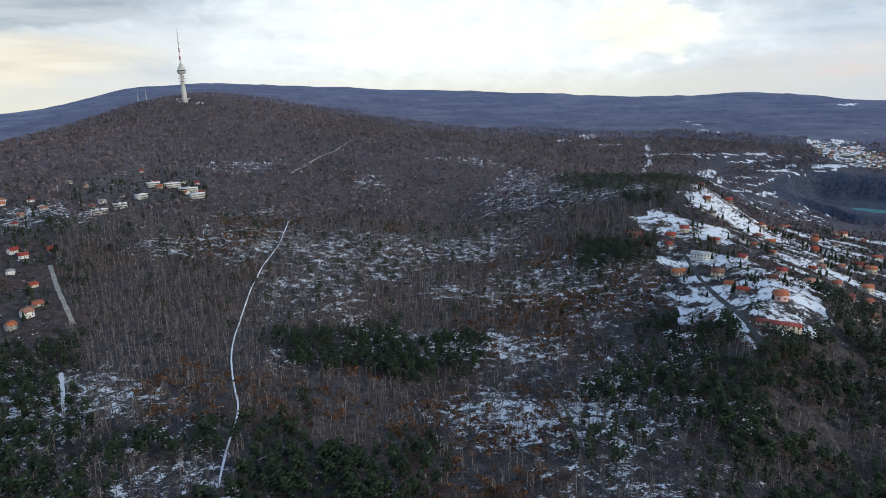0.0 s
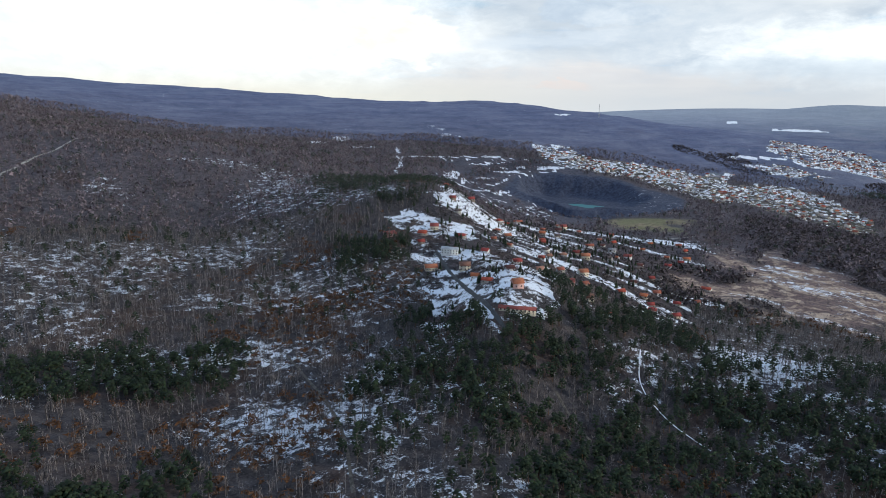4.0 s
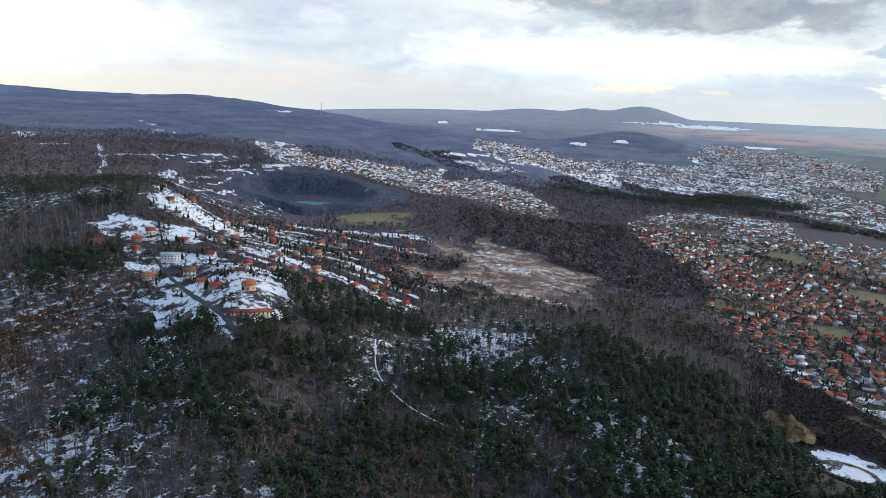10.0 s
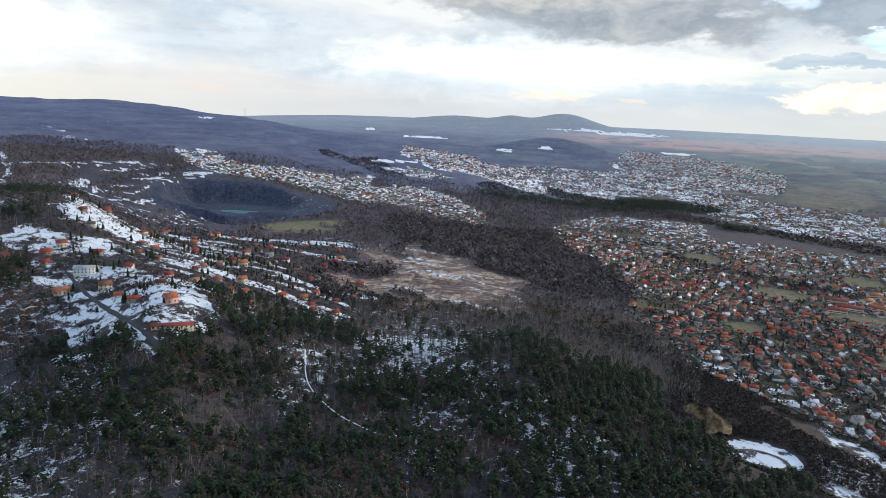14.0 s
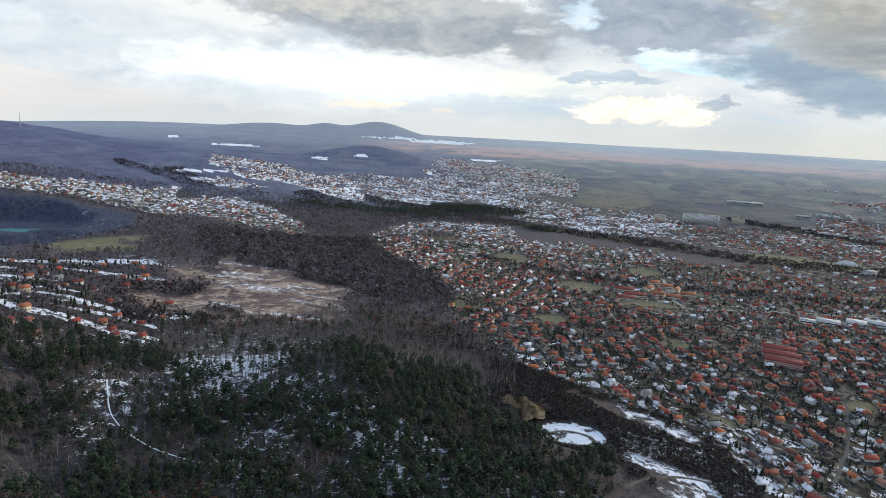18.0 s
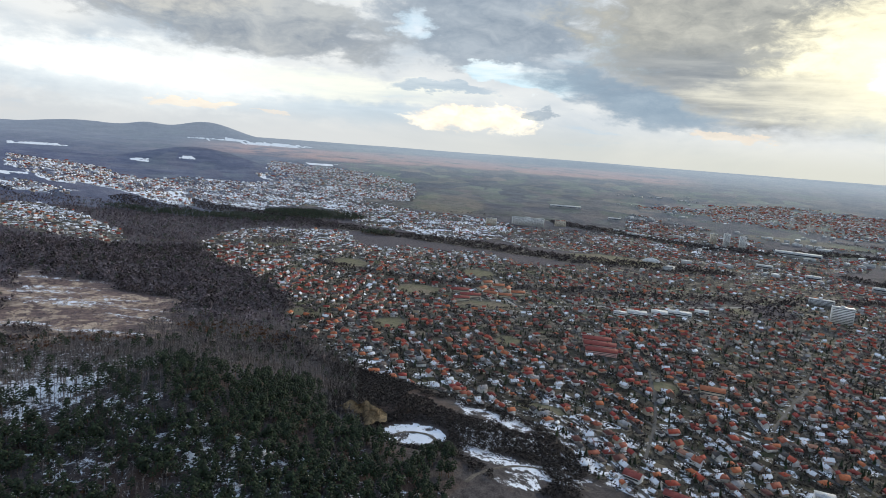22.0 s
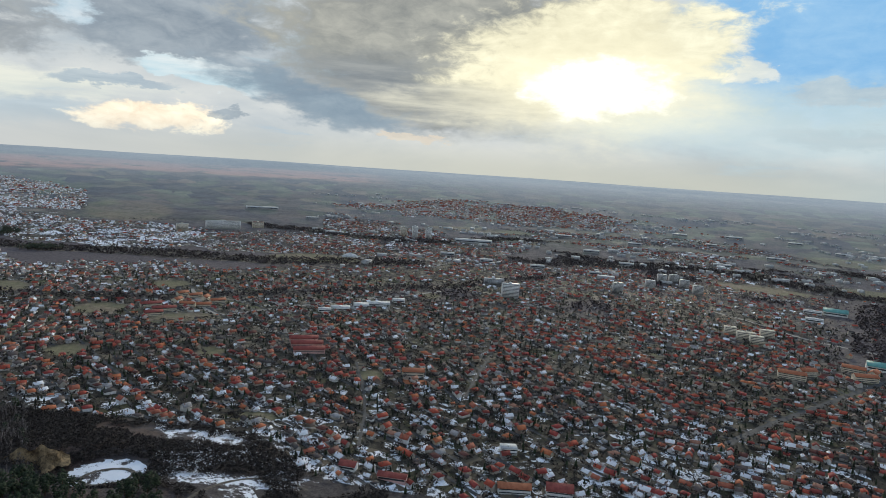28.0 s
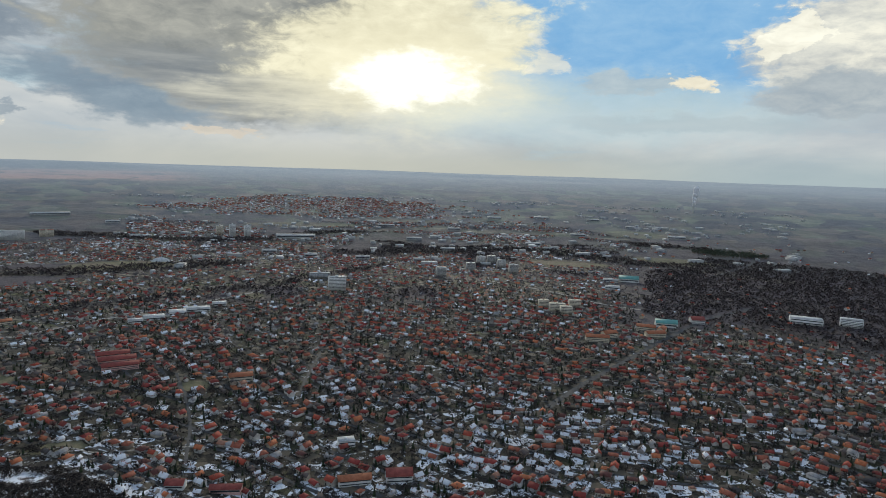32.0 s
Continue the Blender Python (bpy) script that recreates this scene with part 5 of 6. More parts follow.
def sparse_houses(n, test, az0, az1, r0, r1, apart, group, label, seed, snowy=0.6):
    g = np.random.default_rng(seed)
    done = 0
    for k in range(6000):
        if done >= n:
            break
        az, r = g.uniform(az0, az1), g.uniform(r0, r1)
        x, y = place(az, r)
        X, Y = np.array([x]), np.array([y])
        if test(X, Y)[0] < 0.5 or on_path(X, Y, 7)[0] or any(inside(X, Y, c)[0] for c in SNOWFIELDS):
            continue
        if min((math.hypot(x - u, y - v) for u, v in BUILT), default=99) < apart:
            continue
        kind = int(g.choice([5, 6])) if g.uniform() < snowy else int(g.integers(0, 5))
        put_house(kind, float(x), float(y), -radians(az) + g.normal(0, 0.4), group, g.uniform(0.75, 1.0), label)
        BUILT.append((x, y))
        done += 1


sparse_houses(24, lambda x, y: village_at(x, y)[0], 17, 33, 540, 1040, 24, "houses of the spur village", "small plastered house in a snowy garden on the spur", 11)
sparse_houses(46, lambda x, y: village_at(x, y)[1], 26, 46, 650, 1240, 24, "houses of the spur village", "small plastered house among orchards below the spur", 12)
sparse_houses(52, hamlet_at, -44, -20, 560, 1160, 17, "houses of the side valley", "small plastered house in the wooded side valley", 13)


# ---- the town ----
def districts():
    """House plots in rows along streets; every district has its own direction."""
    g = np.random.default_rng(5)
    sx, sy = np.meshgrid(np.arange(-600, 6600, 380.0), np.arange(-5600, 5000, 380.0))
    seeds = np.stack([sx.ravel(), sy.ravel()], -1) + g.uniform(-120, 120, (sx.size, 2))
    az, r = polar(seeds[:, 0], seeds[:, 1])
    seeds = seeds[(r > 350) & (r < np.where((az > 44) & (az < 126), 6700, 5600)) & (az > 22) & (az < 172)]
    px, py, pt, lines = [], [], [], []
    for s in seeds:
        turn = g.uniform(-0.5, 0.5) + (0.35 if s[1] > -800 else -0.1)
        d = np.array([math.cos(turn), math.sin(turn)])
        n = np.array([-d[1], d[0]])
        rs = np.hypot(*s)
        gap = 13.5 if rs < 1500 else 16.0
        near = seeds[np.hypot(*(seeds - s).T) < 1200]

        def mine(p):
            own = np.argmin(((p[:, None] - near[None]) ** 2).sum(-1), 1)
            return np.hypot(*(near[own] - s).T) < 1

        for q in np.arange(-300, 300, 44.0):
            bow = g.uniform(-14, 14)
            for side in (-1, 1):
                t = np.arange(-320, 320, gap)
                t = t + g.uniform(-3, 3, len(t))
                p = s + np.outer(t, d) + np.outer(q + side * 11 + bow * np.cos(t / 150) + g.uniform(-5.5, 5.5, len(t)), n)
                p = p[mine(p)]
                px.append(p[:, 0]), py.append(p[:, 1])
                pt.append(np.full(len(p), turn + (math.pi if side > 0 else 0)) + g.choice([0, math.pi / 2], len(p), p=[0.6, 0.4]))
            if rs < 1900:
                t = np.arange(-320, 321, 12.0)
                p = s + np.outer(t, d) + np.outer(q + bow * np.cos(t / 150), n)
                lines.append((p, mine(p) & (town_at(p[:, 0], p[:, 1]) > 0.4)))
    return np.concatenate(px), np.concatenate(py), np.concatenate(pt), lines, g


px_, py_, pt_, STREETS, gen = districts()


def streets():
    """All the narrow streets of the town, draped on the ground."""
    vs, fs, off = [], [], 0
    for p, ok in STREETS:
        d = np.gradient(p, axis=0)
        d /= np.hypot(*d.T)[:, None]
        n = np.stack([-d[:, 1], d[:, 0]], -1) * 2.4
        both = np.concatenate([p - n, p + n])
        z = land(both[:, 0], both[:, 1]) + 0.4
        k = len(p)
        f = [(i + off, i + 1 + off, k + i + 1 + off, k + i + off) for i in range(k - 1) if ok[i] and ok[i + 1]]
        if f:
            vs.append(np.column_stack([both, z])), fs.extend(f)
            off += 2 * k
    me = write_mesh("street", settle(np.concatenate(vs)), np.array(fs), [asphalt_mat])
    thing("street", me, "narrow grey asphalt streets between the garden plots", "street", kind="structure")


streets()

# ---- large buildings ----
KEEP_OUT = []


def lot(az, el, turn=0.0):
    """Where a building stands: its pose, and how far the distance draws it in."""
    x, y = sight(az, el)
    z = float(land(np.array([x]), np.array([y]))[0])
    p = settle(np.array([[x, y, z]]))[0]
    k = math.hypot(p[0], p[1]) / math.hypot(x, y)
    return x, y, pose(*map(float, p), 0, 0, -az + turn), k


def hall(name, az, el, l, w, h, wall, roof, label, category, turn=0.0, storeys=0, shape="flat", group=""):
    """A large building: walls, roof, parapet or ridge, window bands, roof gear."""
    x, y, m, k = lot(az, el, turn)
    root = new(name)
    root.matrix_basis = m
    root.scale = (k, k, k)
    rise = 0.28 * w
    if shape == "gable":
        walls = part("body", *gable_walls(l, w, h, rise), wall, root)
        part("roof", *gable_roof(l, w, h, rise, 0.8, 0.3), roof, root)
        for u in (-0.28, 0.22):
            part("chimney", *box(u * l, u * l + 1.2, -0.6, 0.6, h + rise * 0.6, h + rise + 1.4), chimney_mat, root)
    else:
        walls = part("body", *box(-l / 2, l / 2, -w / 2, w / 2, -3, h), wall, root)
        part("roof", *box(-l / 2 - 0.3, l / 2 + 0.3, -w / 2 - 0.3, w / 2 + 0.3, h, h + 0.5), roof, root)
        part("roof_hut", *box(-l * 0.1, l * 0.06, -w * 0.2, w * 0.2, h + 0.5, h + 0.5 + max(1.4, h * 0.09)), wall, root)
    if storeys:
        pitch = h / storeys
        for s in range(storeys):
            for side in (-1, 1):
                y0 = side * (w / 2 + 0.05)
                part("window_band", *box(-l * 0.47, l * 0.47, y0 - 0.08, y0 + 0.08, s * pitch + pitch * 0.42, s * pitch + pitch * 0.72), dark_glass_mat, walls)
    KEEP_OUT.append((x, y, max(l, w) / 2 + 5))
    return tagged(root, label, category, group)


for a_, e_, l_ in ((95.7, -15.75, 44), (96.0, -16.2, 48), (96.2, -16.7, 46)):
    hall("school_block", a_, e_, l_, 13, 7, pink_wall, red_roof, "long three-storey block with a red tiled roof", "building", 4, 3, "gable", "red-roofed blocks")
for i_, (a_, e_, l_, t_) in enumerate(((83.2, -12.5, 36, 10), (84.2, -12.9, 40, 5), (83.4, -13.2, 30, 8), (85.2, -12.2, 24, 60), (86.0, -12.6, 28, -20), (86.6, -11.9, 26, 20), (87.4, -12.1, 24, 70), (87.3, -12.7, 26, 0), (88.4, -12.4, 28, 15), (85.6, -11.7, 22, 30))):
    hall("terrace_block", a_, e_, l_, 11, 6.5, cream_wall, orange_roof if i_ > 2 else red_roof, "two-storey terrace with an orange tiled roof", "building", t_, 2, "gable", "terraces by the meadow")
for a_, e_, l_, w_ in ((97.4, -13.2, 24, 16), (98.8, -13.0, 36, 24), (100.6, -12.75, 30, 30), (102.2, -12.6, 44, 22), (103.9, -12.3, 26, 20)):
    hall("shop_hall", a_, e_, l_, w_, 6, white_wall, panel_mat, "low white shop hall with a flat roof", "building", 3, 1, "flat", "shop halls along the road")
hall("hospital", 113.8, -11.6, 40, 16, 33, white_wall, grey_roof, "ten-storey white hospital slab with window bands", "building", 8, 10)
hall("office_block", 112.3, -10.4, 52, 16, 12, grey_roof, panel_mat, "four-storey grey office block with a flat roof", "building", 5, 4)
hall("apartment_tower", 105.0, -6.6, 22, 18, 46, white_wall, grey_roof, "tall pale concrete apartment tower", "building", 10, 14, "flat", "apartment towers")
hall("apartment_tower", 106.2, -6.7, 22, 18, 44, white_wall, grey_roof, "tall pale concrete apartment tower", "building", 10, 14, "flat", "apartment towers")
hall("apartment_tower", 104.0, -6.5, 24, 18, 38, cream_wall, grey_roof, "tall cream-coloured apartment tower", "building", 10, 12, "flat", "apartment towers")
hall("apartment_slab", 88.7, -6.2, 130, 14, 30, white_wall, grey_roof, "very long white apartment slab", "building", 4, 10)
hall("apartment_slab", 85.5, -6.4, 40, 14, 26, cream_wall, grey_roof, "cream apartment slab with a flat roof", "building", 8, 8)
hall("apartment_slab", 91.5, -6.1, 44, 14, 24, cream_wall, red_roof, "cream apartment slab with a flat roof", "building", 8, 8)
hall("warehouse", 110.2, -6.9, 150, 50, 12, grey_roof, panel_mat, "wide pale warehouse with a flat roof", "building", 2, 1, "flat", "warehouses")
for a_, e_, l_, w_ in ((127.5, -5.35, 80, 50), (131.6, -5.25, 90, 60), (136.0, -5.35, 70, 50), (142.9, -6.6, 80, 50), (130.0, -6.0, 50, 35), (124.0, -6.4, 60, 30), (120.5, -7.3, 60, 25), (118.0, -6.1, 80, 30), (139.3, -5.9, 70, 30), (91.8, -4.45, 170, 60), (96.0, -5.2, 60, 30), (108.0, -8.1, 46, 24), (111.5, -8.6, 40, 26), (116.0, -8.9, 44, 20), (121.0, -9.2, 36, 18), (123.5, -8.2, 50, 22), (131.0, -7.6, 60, 26), (134.8, -6.7, 70, 30)):
    hall("warehouse", a_, e_, l_, w_, 10, grey_roof, panel_mat, "wide pale warehouse with a flat roof", "building", 4, 1, "flat", "warehouses")
hall("factory_hall", 139.3, -10.4, 52, 26, 9, white_wall, teal_roof, "factory hall with a teal sheet roof", "building", 3, 1, "gable")
hall("factory_hall", 138.0, -11.1, 36, 18, 8, white_wall, panel_mat, "white factory hall with a flat roof", "building", 3, 1)
hall("factory_hall", 137.8, -10.5, 40, 14, 8, white_wall, panel_mat, "white factory hall with a flat roof", "building", 3, 1)
for a_, e_, l_ in ((134.9, -12.8, 26), (133.4, -13.2, 34), (134.2, -13.4, 24), (132.2, -12.9, 22)):
    hall("yellow_block", a_, e_, l_, 13, 15, cream_wall, cream_wall, "five-storey yellow apartment block", "building", 12, 5, "flat", "yellow apartment blocks")
for a_, e_ in ((126.5, -9.3), (127.4, -9.2), (125.6, -9.9), (128.3, -9.6), (123.0, -10.4), (129.4, -10.0)):
    hall("white_block", a_, e_, 26, 14, 22, concrete_mat, grey_roof, "white apartment block with a flat roof", "building", 14, 7, "flat", "white apartment blocks")
hall("market_hall", 142.6, -13.9, 40, 22, 8, white_wall, teal_roof, "hall with a turquoise sheet roof", "building", 8, 1, "gable")
hall("market_hall", 145.0, -13.4, 26, 20, 8, white_wall, red_roof, "hall with a bright red roof", "building", 20, 2, "gable")
for a_, e_, l_, t_ in ((141.0, -14.4, 34, 0), (141.8, -14.9, 36, 30), (142.3, -14.5, 26, 80), (137.0, -15.6, 40, 8), (138.0, -15.2, 28, 40)):
    hall("old_school", a_, e_, l_, 13, 9, cream_wall, orange_roof, "large old building with an orange tiled roof", "building", t_, 3, "gable", "large orange roofs")
hall("sports_hall", 152.9, -12.4, 60, 30, 11, white_wall, panel_mat, "white sports hall with dark openings", "building", 6, 2)
hall("white_block", 155.9, -12.2, 40, 20, 16, white_wall, grey_roof, "white apartment block with a flat roof", "building", 6, 5, "flat", "white apartment blocks")
hall("white_house", 114.8, -24.7, 17, 12, 7, white_wall, panel_mat, "bright white house with a flat roof among snowy gardens", "house", 10, 2)
hall("villa", 119.7, -27.6, 24, 16, 7, white_wall, red_roof, "large white villa with a many-gabled red roof", "house", 6, 2, "gable")
hall("villa", 115.6, -27.7, 30, 11, 6, white_wall, orange_roof, "long white villa with an orange roof", "house", 8, 2, "gable")
hall("villa", 104.3, -27.2, 26, 9, 5, pink_wall, red_roof, "long house with a red roof above the town", "house", -12, 1, "gable")
hall("villa", 100.2, -26.2, 15, 11, 5, white_wall, red_roof, "white house with a dark red roof among the brush", "house", -20, 1, "gable")
hall("lodge", 105.6, -18.6, 30, 13, 7, cream_wall, orange_roof, "wide building with an orange roof beside the sports court", "building", 4, 2, "gable")
hall("hilltop_station", -21.6, -2.4, 36, 12, 9, white_wall, panel_mat, "low white station building beside the tower", "building", 5, 2)
hall("hilltop_station", -20.4, -2.55, 18, 8, 5, white_wall, panel_mat, "low white station building beside the tower", "building", 15, 1)
for a_, e_, l_, t_ in ((-22.0, -9.6, 26, -10), (-23.2, -9.2, 22, 15), (-21.4, -10.1, 20, 30), (-24.6, -9.1, 18, 0), (-28.8, -10.9, 20, 25), (-27.2, -10.6, 16, 10), (-25.6, -10.0, 15, 40)):
    hall("institute_block", a_, e_, l_, 10, 6, concrete_mat, snow_mat, "white building with a snowy flat roof in the side valley", "building", t_, 2, "flat", "white buildings of the side valley")


def lathe(profile, sides=20):
    a = np.arange(sides) * 2 * math.pi / sides
    v = np.array([(r * math.cos(q), r * math.sin(q), z) for r, z in profile for q in a])
    f = [(i * sides + j, i * sides + (j + 1) % sides, (i + 1) * sides + (j + 1) % sides, (i + 1) * sides + j) for i in range(len(profile) - 1) for j in range(sides)]
    return v, f


def dome():
    x, y, m, k = lot(99.4, -8.4)
    root = new("sports_dome")
    root.matrix_basis, root.scale = m, (k, k, k)
    a = np.linspace(0, 2 * math.pi, 24, endpoint=False)
    t = np.linspace(0, math.pi / 2, 7)
    v = np.array([(24 * math.cos(q) * math.cos(b), 16 * math.sin(q) * math.cos(b), 11 * math.sin(b) - 0.5) for b in t for q in a])
    f = [(i * 24 + j, i * 24 + (j + 1) % 24, (i + 1) * 24 + (j + 1) % 24, (i + 1) * 24 + j) for i in range(6) for j in range(24)]
    part("shell", v, f, panel_mat, root)
    part("ring_wall", *box(-24.5, 24.5, -16.5, 16.5, -2, 0.6), concrete_mat, root)
    KEEP_OUT.append((x, y, 34))
    tagged(root, "white air-supported sports dome on a meadow", "building")


dome()


def stack():
    x, y, m, k = lot(144.0, -4.4)
    root = new("chimney_stack")
    root.matrix_basis, root.scale = m, (k, k, k)
    part("shaft", *prism((0, 0, -3), (0, 0, 55), 6.0, 4.0, 12), concrete_mat, root)
    part("rim", *prism((0, 0, 55), (0, 0, 57), 4.6, 4.6, 12), grey_roof, root)
    g = np.random.default_rng(12)
    puffs = []
    for q in range(16):
        h = 58 + 8.5 * q
        c = np.array([0.10 * (h - 58) + g.normal(0, 4), g.normal(0, 4), h])
        v, f = lathe([(0.3, -1), (0.72, -0.7), (1.0, 0), (0.72, 0.7), (0.3, 1)], 10)
        puffs.append((c + v * (8 + 0.9 * q) * g.uniform(0.8, 1.2, 3) + g.normal(0, 1.2, v.shape), f, 0))
    v, f, q = join(puffs)
    part("steam_plume", v, f, snow_mat, root, "white steam rising from the chimney")
    tagged(root, "pale factory chimney with a white plume of steam", "chimney")


stack()


# ---- the television tower on its hill ----
def television_tower():
    az = -21.5
    x, y = place(az, 1985.0)
    z = float(land(np.array([x]), np.array([y]))[0])
    root = new("television_tower")
    root.matrix_basis = pose(float(x), float(y), z, 0, 0, -az)
    white = varied("mast_white", (0.55, 0.54, 0.52), (0.72, 0.71, 0.69), 6.0, 0.6)
    red = varied("mast_red", (0.16, 0.045, 0.035), (0.26, 0.07, 0.05), 6.0, 0.6)
    shaft = part("shaft", *lathe([(7.6, -4), (6.6, 20), (5.9, 42), (4.2, 46), (3.8, 104)], 24), concrete_mat, root, "pale tapered concrete shaft")
    for h, r in ((50, 8.5), (57, 9.5), (64, 10.0), (71, 9.0)):
        part("platform", *lathe([(4.0, h), (r, h + 0.6), (r, h + 2.2), (4.0, h + 2.8)], 24), concrete_mat, shaft)
    pod = part("pod", *lathe([(4.0, 76), (10.5, 79), (11.5, 83), (11.5, 88), (9.5, 89), (9.5, 94), (6.0, 97), (5.0, 103), (2.4, 106)], 24), concrete_mat, root, "grey drum with a lookout gallery")
    part("gallery_glass", *lathe([(11.62, 84), (11.62, 87)], 24), dark_glass_mat, pod)
    for k in range(9):
        h0, h1 = 105 + k * 10.2, 105 + (k + 1) * 10.2
        r0, r1 = 2.1 - k * 0.19, 2.1 - (k + 1) * 0.19
        part("mast_section", *lathe([(r0, h0), (r1, h1)], 10), red if k % 2 else white, root)
    tagged(root, "tall grey concrete television tower with a banded mast", "tower")


television_tower()


def radio_mast(az, r, tall, label):
    x, y = place(az, r)
    z = float(land(np.array([x]), np.array([y]))[0])
    p = settle(np.array([[x, y, z]]))[0]
    k = math.hypot(p[0], p[1]) / r
    root = new("radio_mast")
    root.matrix_basis, root.scale = pose(*map(float, p)), (k, k, k)
    for q in range(4):
        u = math.pi / 4 + q * math.pi / 2
        part("leg", *prism((1.6 * math.cos(u), 1.6 * math.sin(u), -2), (0.4 * math.cos(u), 0.4 * math.sin(u), tall), 0.35, 0.2), grey_roof, root)
    for q in range(6):
        h = tall * (q + 1) / 7
        w = 1.6 - 1.2 * h / tall
        part("brace", *box(-w, w, -w, w, h, h + 0.4), grey_roof, root)
    tagged(root, label, "mast", "radio masts")


radio_mast(-24.3, 2300.0, 34, "thin grey lattice mast on the hilltop")
radio_mast(-24.9, 2320.0, 28, "thin grey lattice mast on the hilltop")
radio_mast(34.0, 3150.0, 60, "tall pale lattice mast on the far ridge")


# ---- the ochre rock face by the pit ----
def rock_face():
    x, y = sight(74.9, -23.6)
    d = np.array(place(74.9, 1.0))
    s = np.array([d[1], -d[0]])
    g = np.random.default_rng(9)
    nu, nv = 26, 14
    v = []
    for j in range(nv):
        for i in range(nu):
            u, t = i / (nu - 1) * 2 - 1, j / (nv - 1)
            h = 17 * (1 - 0.75 * u * u + 0.5 * (vnoise(np.array([u * 20 + 7]), np.array([3.0]), 6, 92, 3)[0] - 0.5)) * t
            out = -9 + 11 * t ** 0.7 + 7 * u * u
            p = np.array([x, y]) + s * (u * 25) + d * out
            n = vnoise(np.array([u * 25 + 100]), np.array([t * 9 + 50]), 5, 91, 4)[0] - 0.5
            p = p + d * n * 17
            v.append((p[0], p[1], float(land(np.array([x]), np.array([y]))[0]) - 3 + h + g.normal(0, 0.25)))
    f = [(j * nu + i, j * nu + i + 1, (j + 1) * nu + i + 1, (j + 1) * nu + i) for j in range(nv - 1) for i in range(nu - 1)]
    thing("rock_face", write_mesh("rock_face", np.array(v), np.array(f), [rock_mat]), "rough ochre rock face of the old pit", "rock", kind="structure")


rock_face()


def court():
    x, y = sight(105.9, -19.2)
    line = np.array([(x, y)]) + np.outer(np.linspace(-18, 18, 9), np.array([math.cos(radians(105.9)), -math.sin(radians(105.9))]))
    ribbon("court", line, 20, varied("clay_court", (0.28, 0.085, 0.035), (0.40, 0.14, 0.06), 6.0), "orange clay sports court", 0.5)


court()


# ---- the town's houses and trees ----
def town():
    x, y, turn, g = px_, py_, pt_, gen
    az, r = polar(x, y)
    t = town_at(x, y)
    loose = 0.55 + 0.75 * smooth(vnoise(x, y, 85, 36, 3), 0.36, 0.60)
    keep = (g.uniform(0, 1, len(x)) < t * loose * np.interp(r, [1500, 1501, 3000, 5000], [0.92, 0.60, 0.50, 0.30])) & ~on_path(x, y, 5)
    for u, v, w in KEEP_OUT:
        keep &= np.hypot(x - u, y - v) > w
    x, y, turn, r, az = x[keep], y[keep], turn[keep], r[keep], az[keep]
    turn = turn + g.normal(0, 0.16, len(x))
    white = np.interp(r, [500, 680, 900, 1500, 1900, 3000], [0.48, 0.28, 0.10, 0.18, 0.52, 0.64]) * np.where(az > 88, np.interp(r, [1200, 2000], [1, 0.25]), 1.0)
    snowy = g.uniform(0, 1, len(x)) < white
    which = np.where(snowy, g.integers(5, 7, len(x)), g.integers(0, 5, len(x)))
    # snow lies on the slope that faces the mountain
    turn = np.where(snowy & (np.cos(turn + np.radians(az)) > 0), turn + math.pi, turn)
    size = np.interp(r, [2500, 5000], [1.0, 1.5]) * np.where(g.uniform(0, 1, len(x)) < 0.2, g.uniform(0.5, 0.7, len(x)), g.uniform(0.72, 1.05, len(x)))
    order = np.argsort(r)
    own = order[:215]
    rest = order[215:]
    for i in own:
        put_house(int(which[i]), float(x[i]), float(y[i]), float(turn[i]), "houses of the town", float(size[i]))
    kinds = which[rest] + np.where(r[rest] > 1150, len(TEMPLATES), 0)
    me = scatter("town_houses", TEMPLATES + PLAIN, kinds, x[rest], y[rest], land(x[rest], y[rest]), turn[rest], size[rest], [wall_mat["island"], roof_mat["island"], snow_mat, chimney_mat])
    thing("town_houses", me, "detached houses with red and brown tiled roofs along the streets", "houses", kind="stuff")
    taken = set(zip((x // 7).astype(int).tolist(), (y // 7).astype(int).tolist()))

    def free(u, v):
        a, b = (u // 7).astype(int), (v // 7).astype(int)
        ok = np.array([(i, j) not in taken for i, j in zip(a.tolist(), b.tolist())])
        ok &= ~on_path(u, v, 2)
        for p, q, w in KEEP_OUT:
            ok &= np.hypot(u - p, v - q) > w
        return ok

    # garden trees
    u, v, a, d, h = sow(60, 162, 535, 1650, 58, 31)
    ok = (town_at(u, v) > 0.15) & free(u, v) & (h.uniform(0, 1, len(u)) < np.interp(d, [800, 1500], [1.0, 0.5]))
    u, v = u[ok], v[ok]
    dark = h.uniform(0, 1, len(u)) < 0.16
    near = np.hypot(u, v) < 700
    # the conifers nearest the mountain stand as single trees
    s = np.where(dark & near)[0][:110]
    first = None
    for i in s:
        m = pose(float(u[i]), float(v[i]), float(land(u[i:i + 1], v[i:i + 1])[0]) - 0.1, 0, 0, float(h.uniform(0, 360)))
        if first is None:
            tv, tf, tm = CONIFER[0]
            first = new("garden_fir")
            part("crown", tv * 7, tf[tm == 0], needle_mat, first)
            part("trunk", tv * 7, tf[tm == 1], trunk_mat, first)
            first.matrix_basis = m
            tagged(first, "dark green fir in a town garden", "tree", "garden firs")
            ob = first
        else:
            ob = copy_thing(first, m)
        k = float(h.uniform(0.7, 1.5))
        ob.scale = (k, k, k)
    dark[s] = False
    lone = np.zeros(len(u), bool)
    lone[s] = True
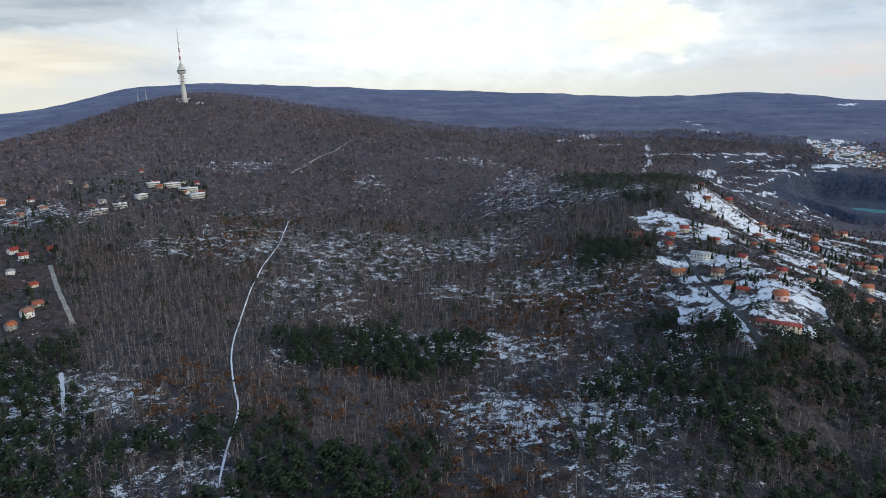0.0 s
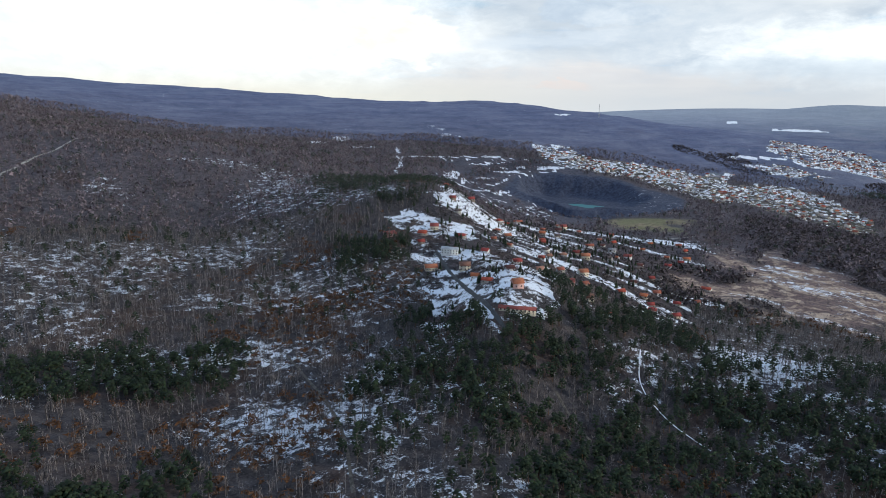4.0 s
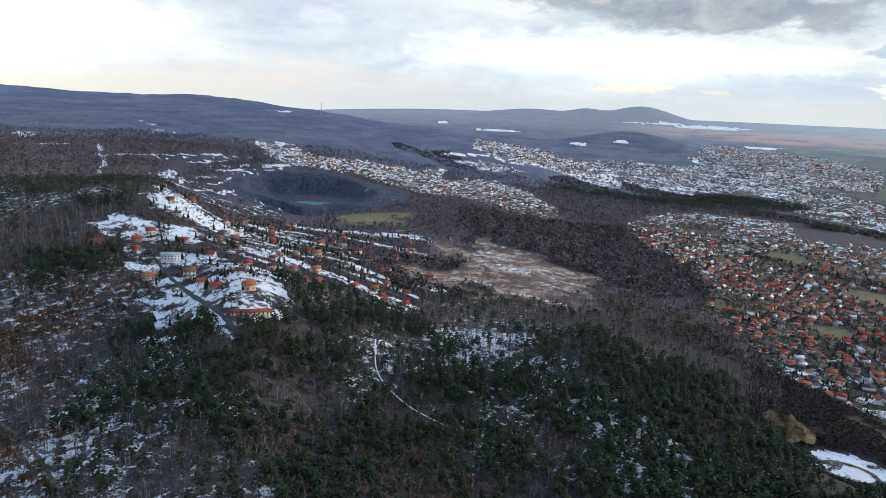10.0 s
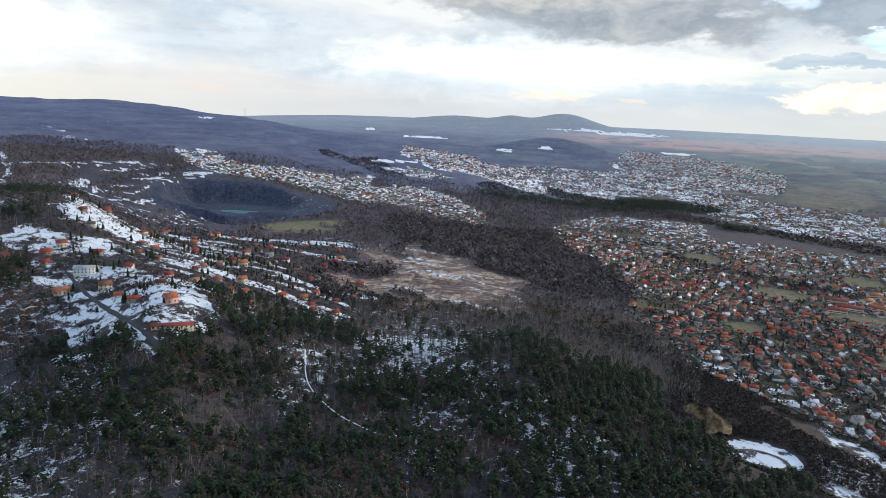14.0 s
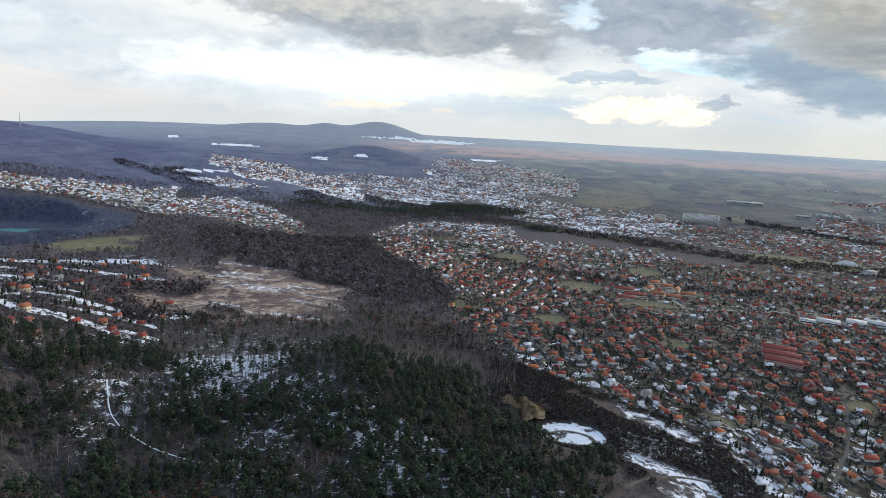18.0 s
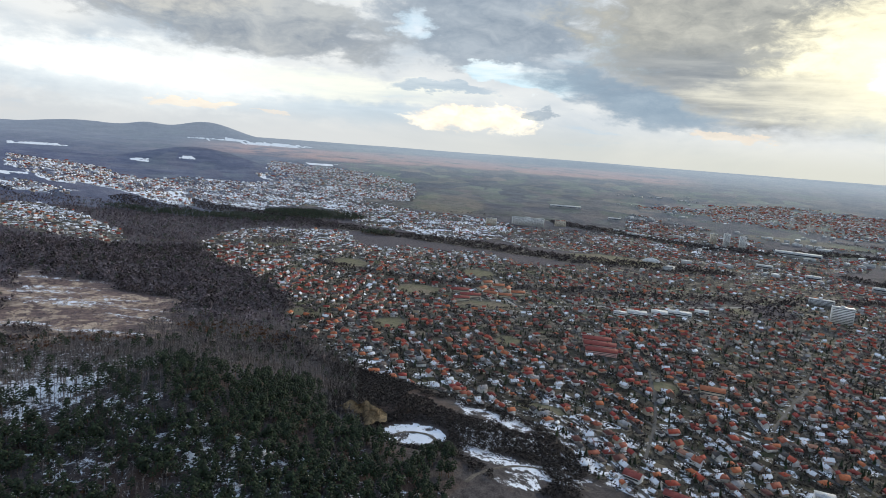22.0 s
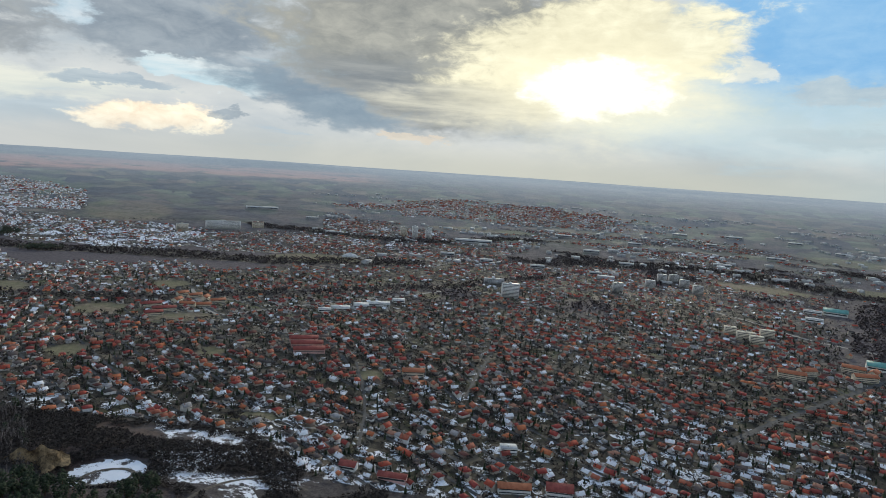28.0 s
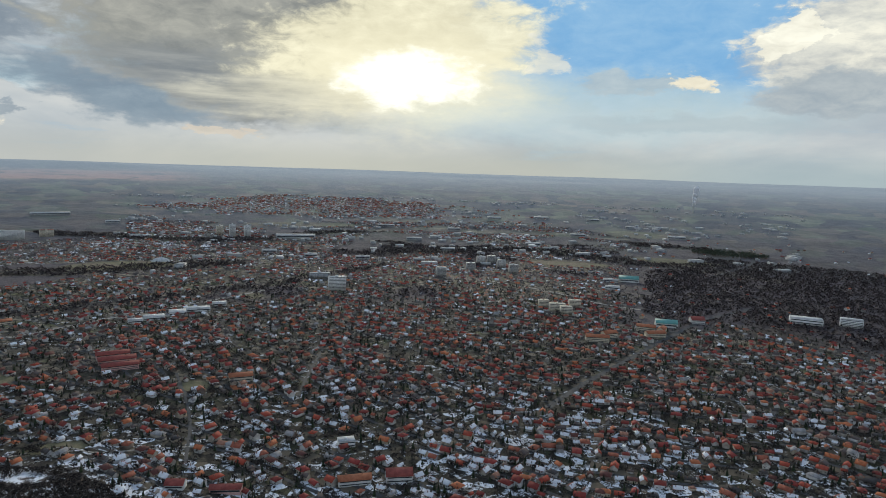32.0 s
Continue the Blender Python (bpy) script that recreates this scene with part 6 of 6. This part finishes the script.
    strew("street_firs", h, u[dark], v[dark], CONIFER, 5, 11, [needle_mat, trunk_mat], "dark firs in the gardens of the town", "trees")
    q = ~dark & ~lone
    strew("street_trees", h, u[q], v[q], SCRUB, 3.5, 9, [scrub_mat, bark_mat], "leafless garden and street trees of the town", "trees", 1.15)
    def clump(n):
        """A far crown: a few rough clumps."""
        out = []
        for k in range(n):
            c = rng.normal(size=3) * [0.2, 0.2, 0.12] + [0, 0, 0.42]
            out.append((c + rng.normal(size=(4, 3)) * [0.17, 0.17, 0.15], np.array([(0, 1, 2), (0, 1, 3), (1, 2, 3)]), 0))
        return join(out)

    small = [clump(3) for k in range(6)]
    u, v, a, d, h = sow(27, 160, 1650, 3600, 210, 32)
    ok = (town_at(u, v) > 0.15) & free(u, v)
    strew("distant_trees", h, u[ok], v[ok], small, 5, 10, [twig_mat, bark_mat], "leafless trees among the farther houses", "trees", 1.3)
    # woods and copses on the plain
    u, v, a, d, h = sow(40, 168, 760, 2900, 85, 33)
    nn = vnoise(u, v, 300, 35, 3) - 0.5
    copse = (town_at(u, v) < 0.12 + 0.3 * (a < 74)) & ((belt_at(u, v) > 0.5) | ((vnoise(u, v, 330, 33, 3) > 0.6) & (d < 2350 + 1100 * nn)) | ((a > 142 + 14 * nn) & (d > 1330 + 500 * nn) & (d < 2500)) | ((a < 69 + 12 * nn) & (a > 46 + 16 * nn) & (d > 1020 + 300 * nn) & (d < 1620 + 400 * nn)))
    ok = copse & free(u, v) & (meadow_at(u, v)[0] < 0.5)
    strew("plain_wood", h, u[ok], v[ok], small, 7, 12, [copse_mat, bark_mat], "dark leafless woods on the plain", "trees", 1.5)
    # small works and sheds of the industrial belt
    u, v, a, d, h2 = sow(96, 152, 1750, 6000, 11000, 41)
    ok = (vnoise(u, v, 260, 42, 2) > 0.47 + 0.05 * (d > 4000)) & free(u, v) & ((d > 2300) | (a < 130))
    u, v = u[ok], v[ok]
    shed = [join([(*flat_walls(l, w, 7), 0), (*tris(*box(-l / 2 - 0.4, l / 2 + 0.4, -w / 2 - 0.4, w / 2 + 0.4, 7, 7.6)), 1)]) for l, w in ((24, 13), (32, 15), (18, 12), (40, 20))]
    me = scatter("sheds", shed, h2.integers(0, 4, len(u)), u, v, land(u, v), np.radians(-120 + h2.choice([0, 90, 20, 110], len(u))), h2.uniform(0.6, 1.3, len(u)), [grey_roof, panel_mat])
    thing("sheds", me, "pale flat-roofed works and sheds on the plain", "buildings", kind="stuff")
    groves = [(55.1, -6.9, 36), (57.0, -7.2, 46), (60.1, -7.3, 70), (64.6, -7.4, 80), (70.0, -6.9, 120), (75.5, -8.2, 40), (147.0, -6.4, 90)]
    gx, gy = [], []
    for a, e, w in groves:
        cx, cy = sight(a, e - float(lift(a)))
        n = int(w * w / 16)
        th, rr = h.uniform(0, 6.28, n), np.sqrt(h.uniform(0, 1, n))
        dx, dy = w * 1.5 * rr * np.cos(th), w * rr * np.sin(th)
        c, q = math.cos(-radians(a)), math.sin(-radians(a))
        gx.append(cx + dx * c - dy * q), gy.append(cy + dx * q + dy * c)
    strew("pine_grove", h, np.concatenate(gx), np.concatenate(gy), PINE_FAR, 10, 16, [needle_mat, trunk_mat], "dark pine groves among the farther houses", "trees", 1.4)


town()
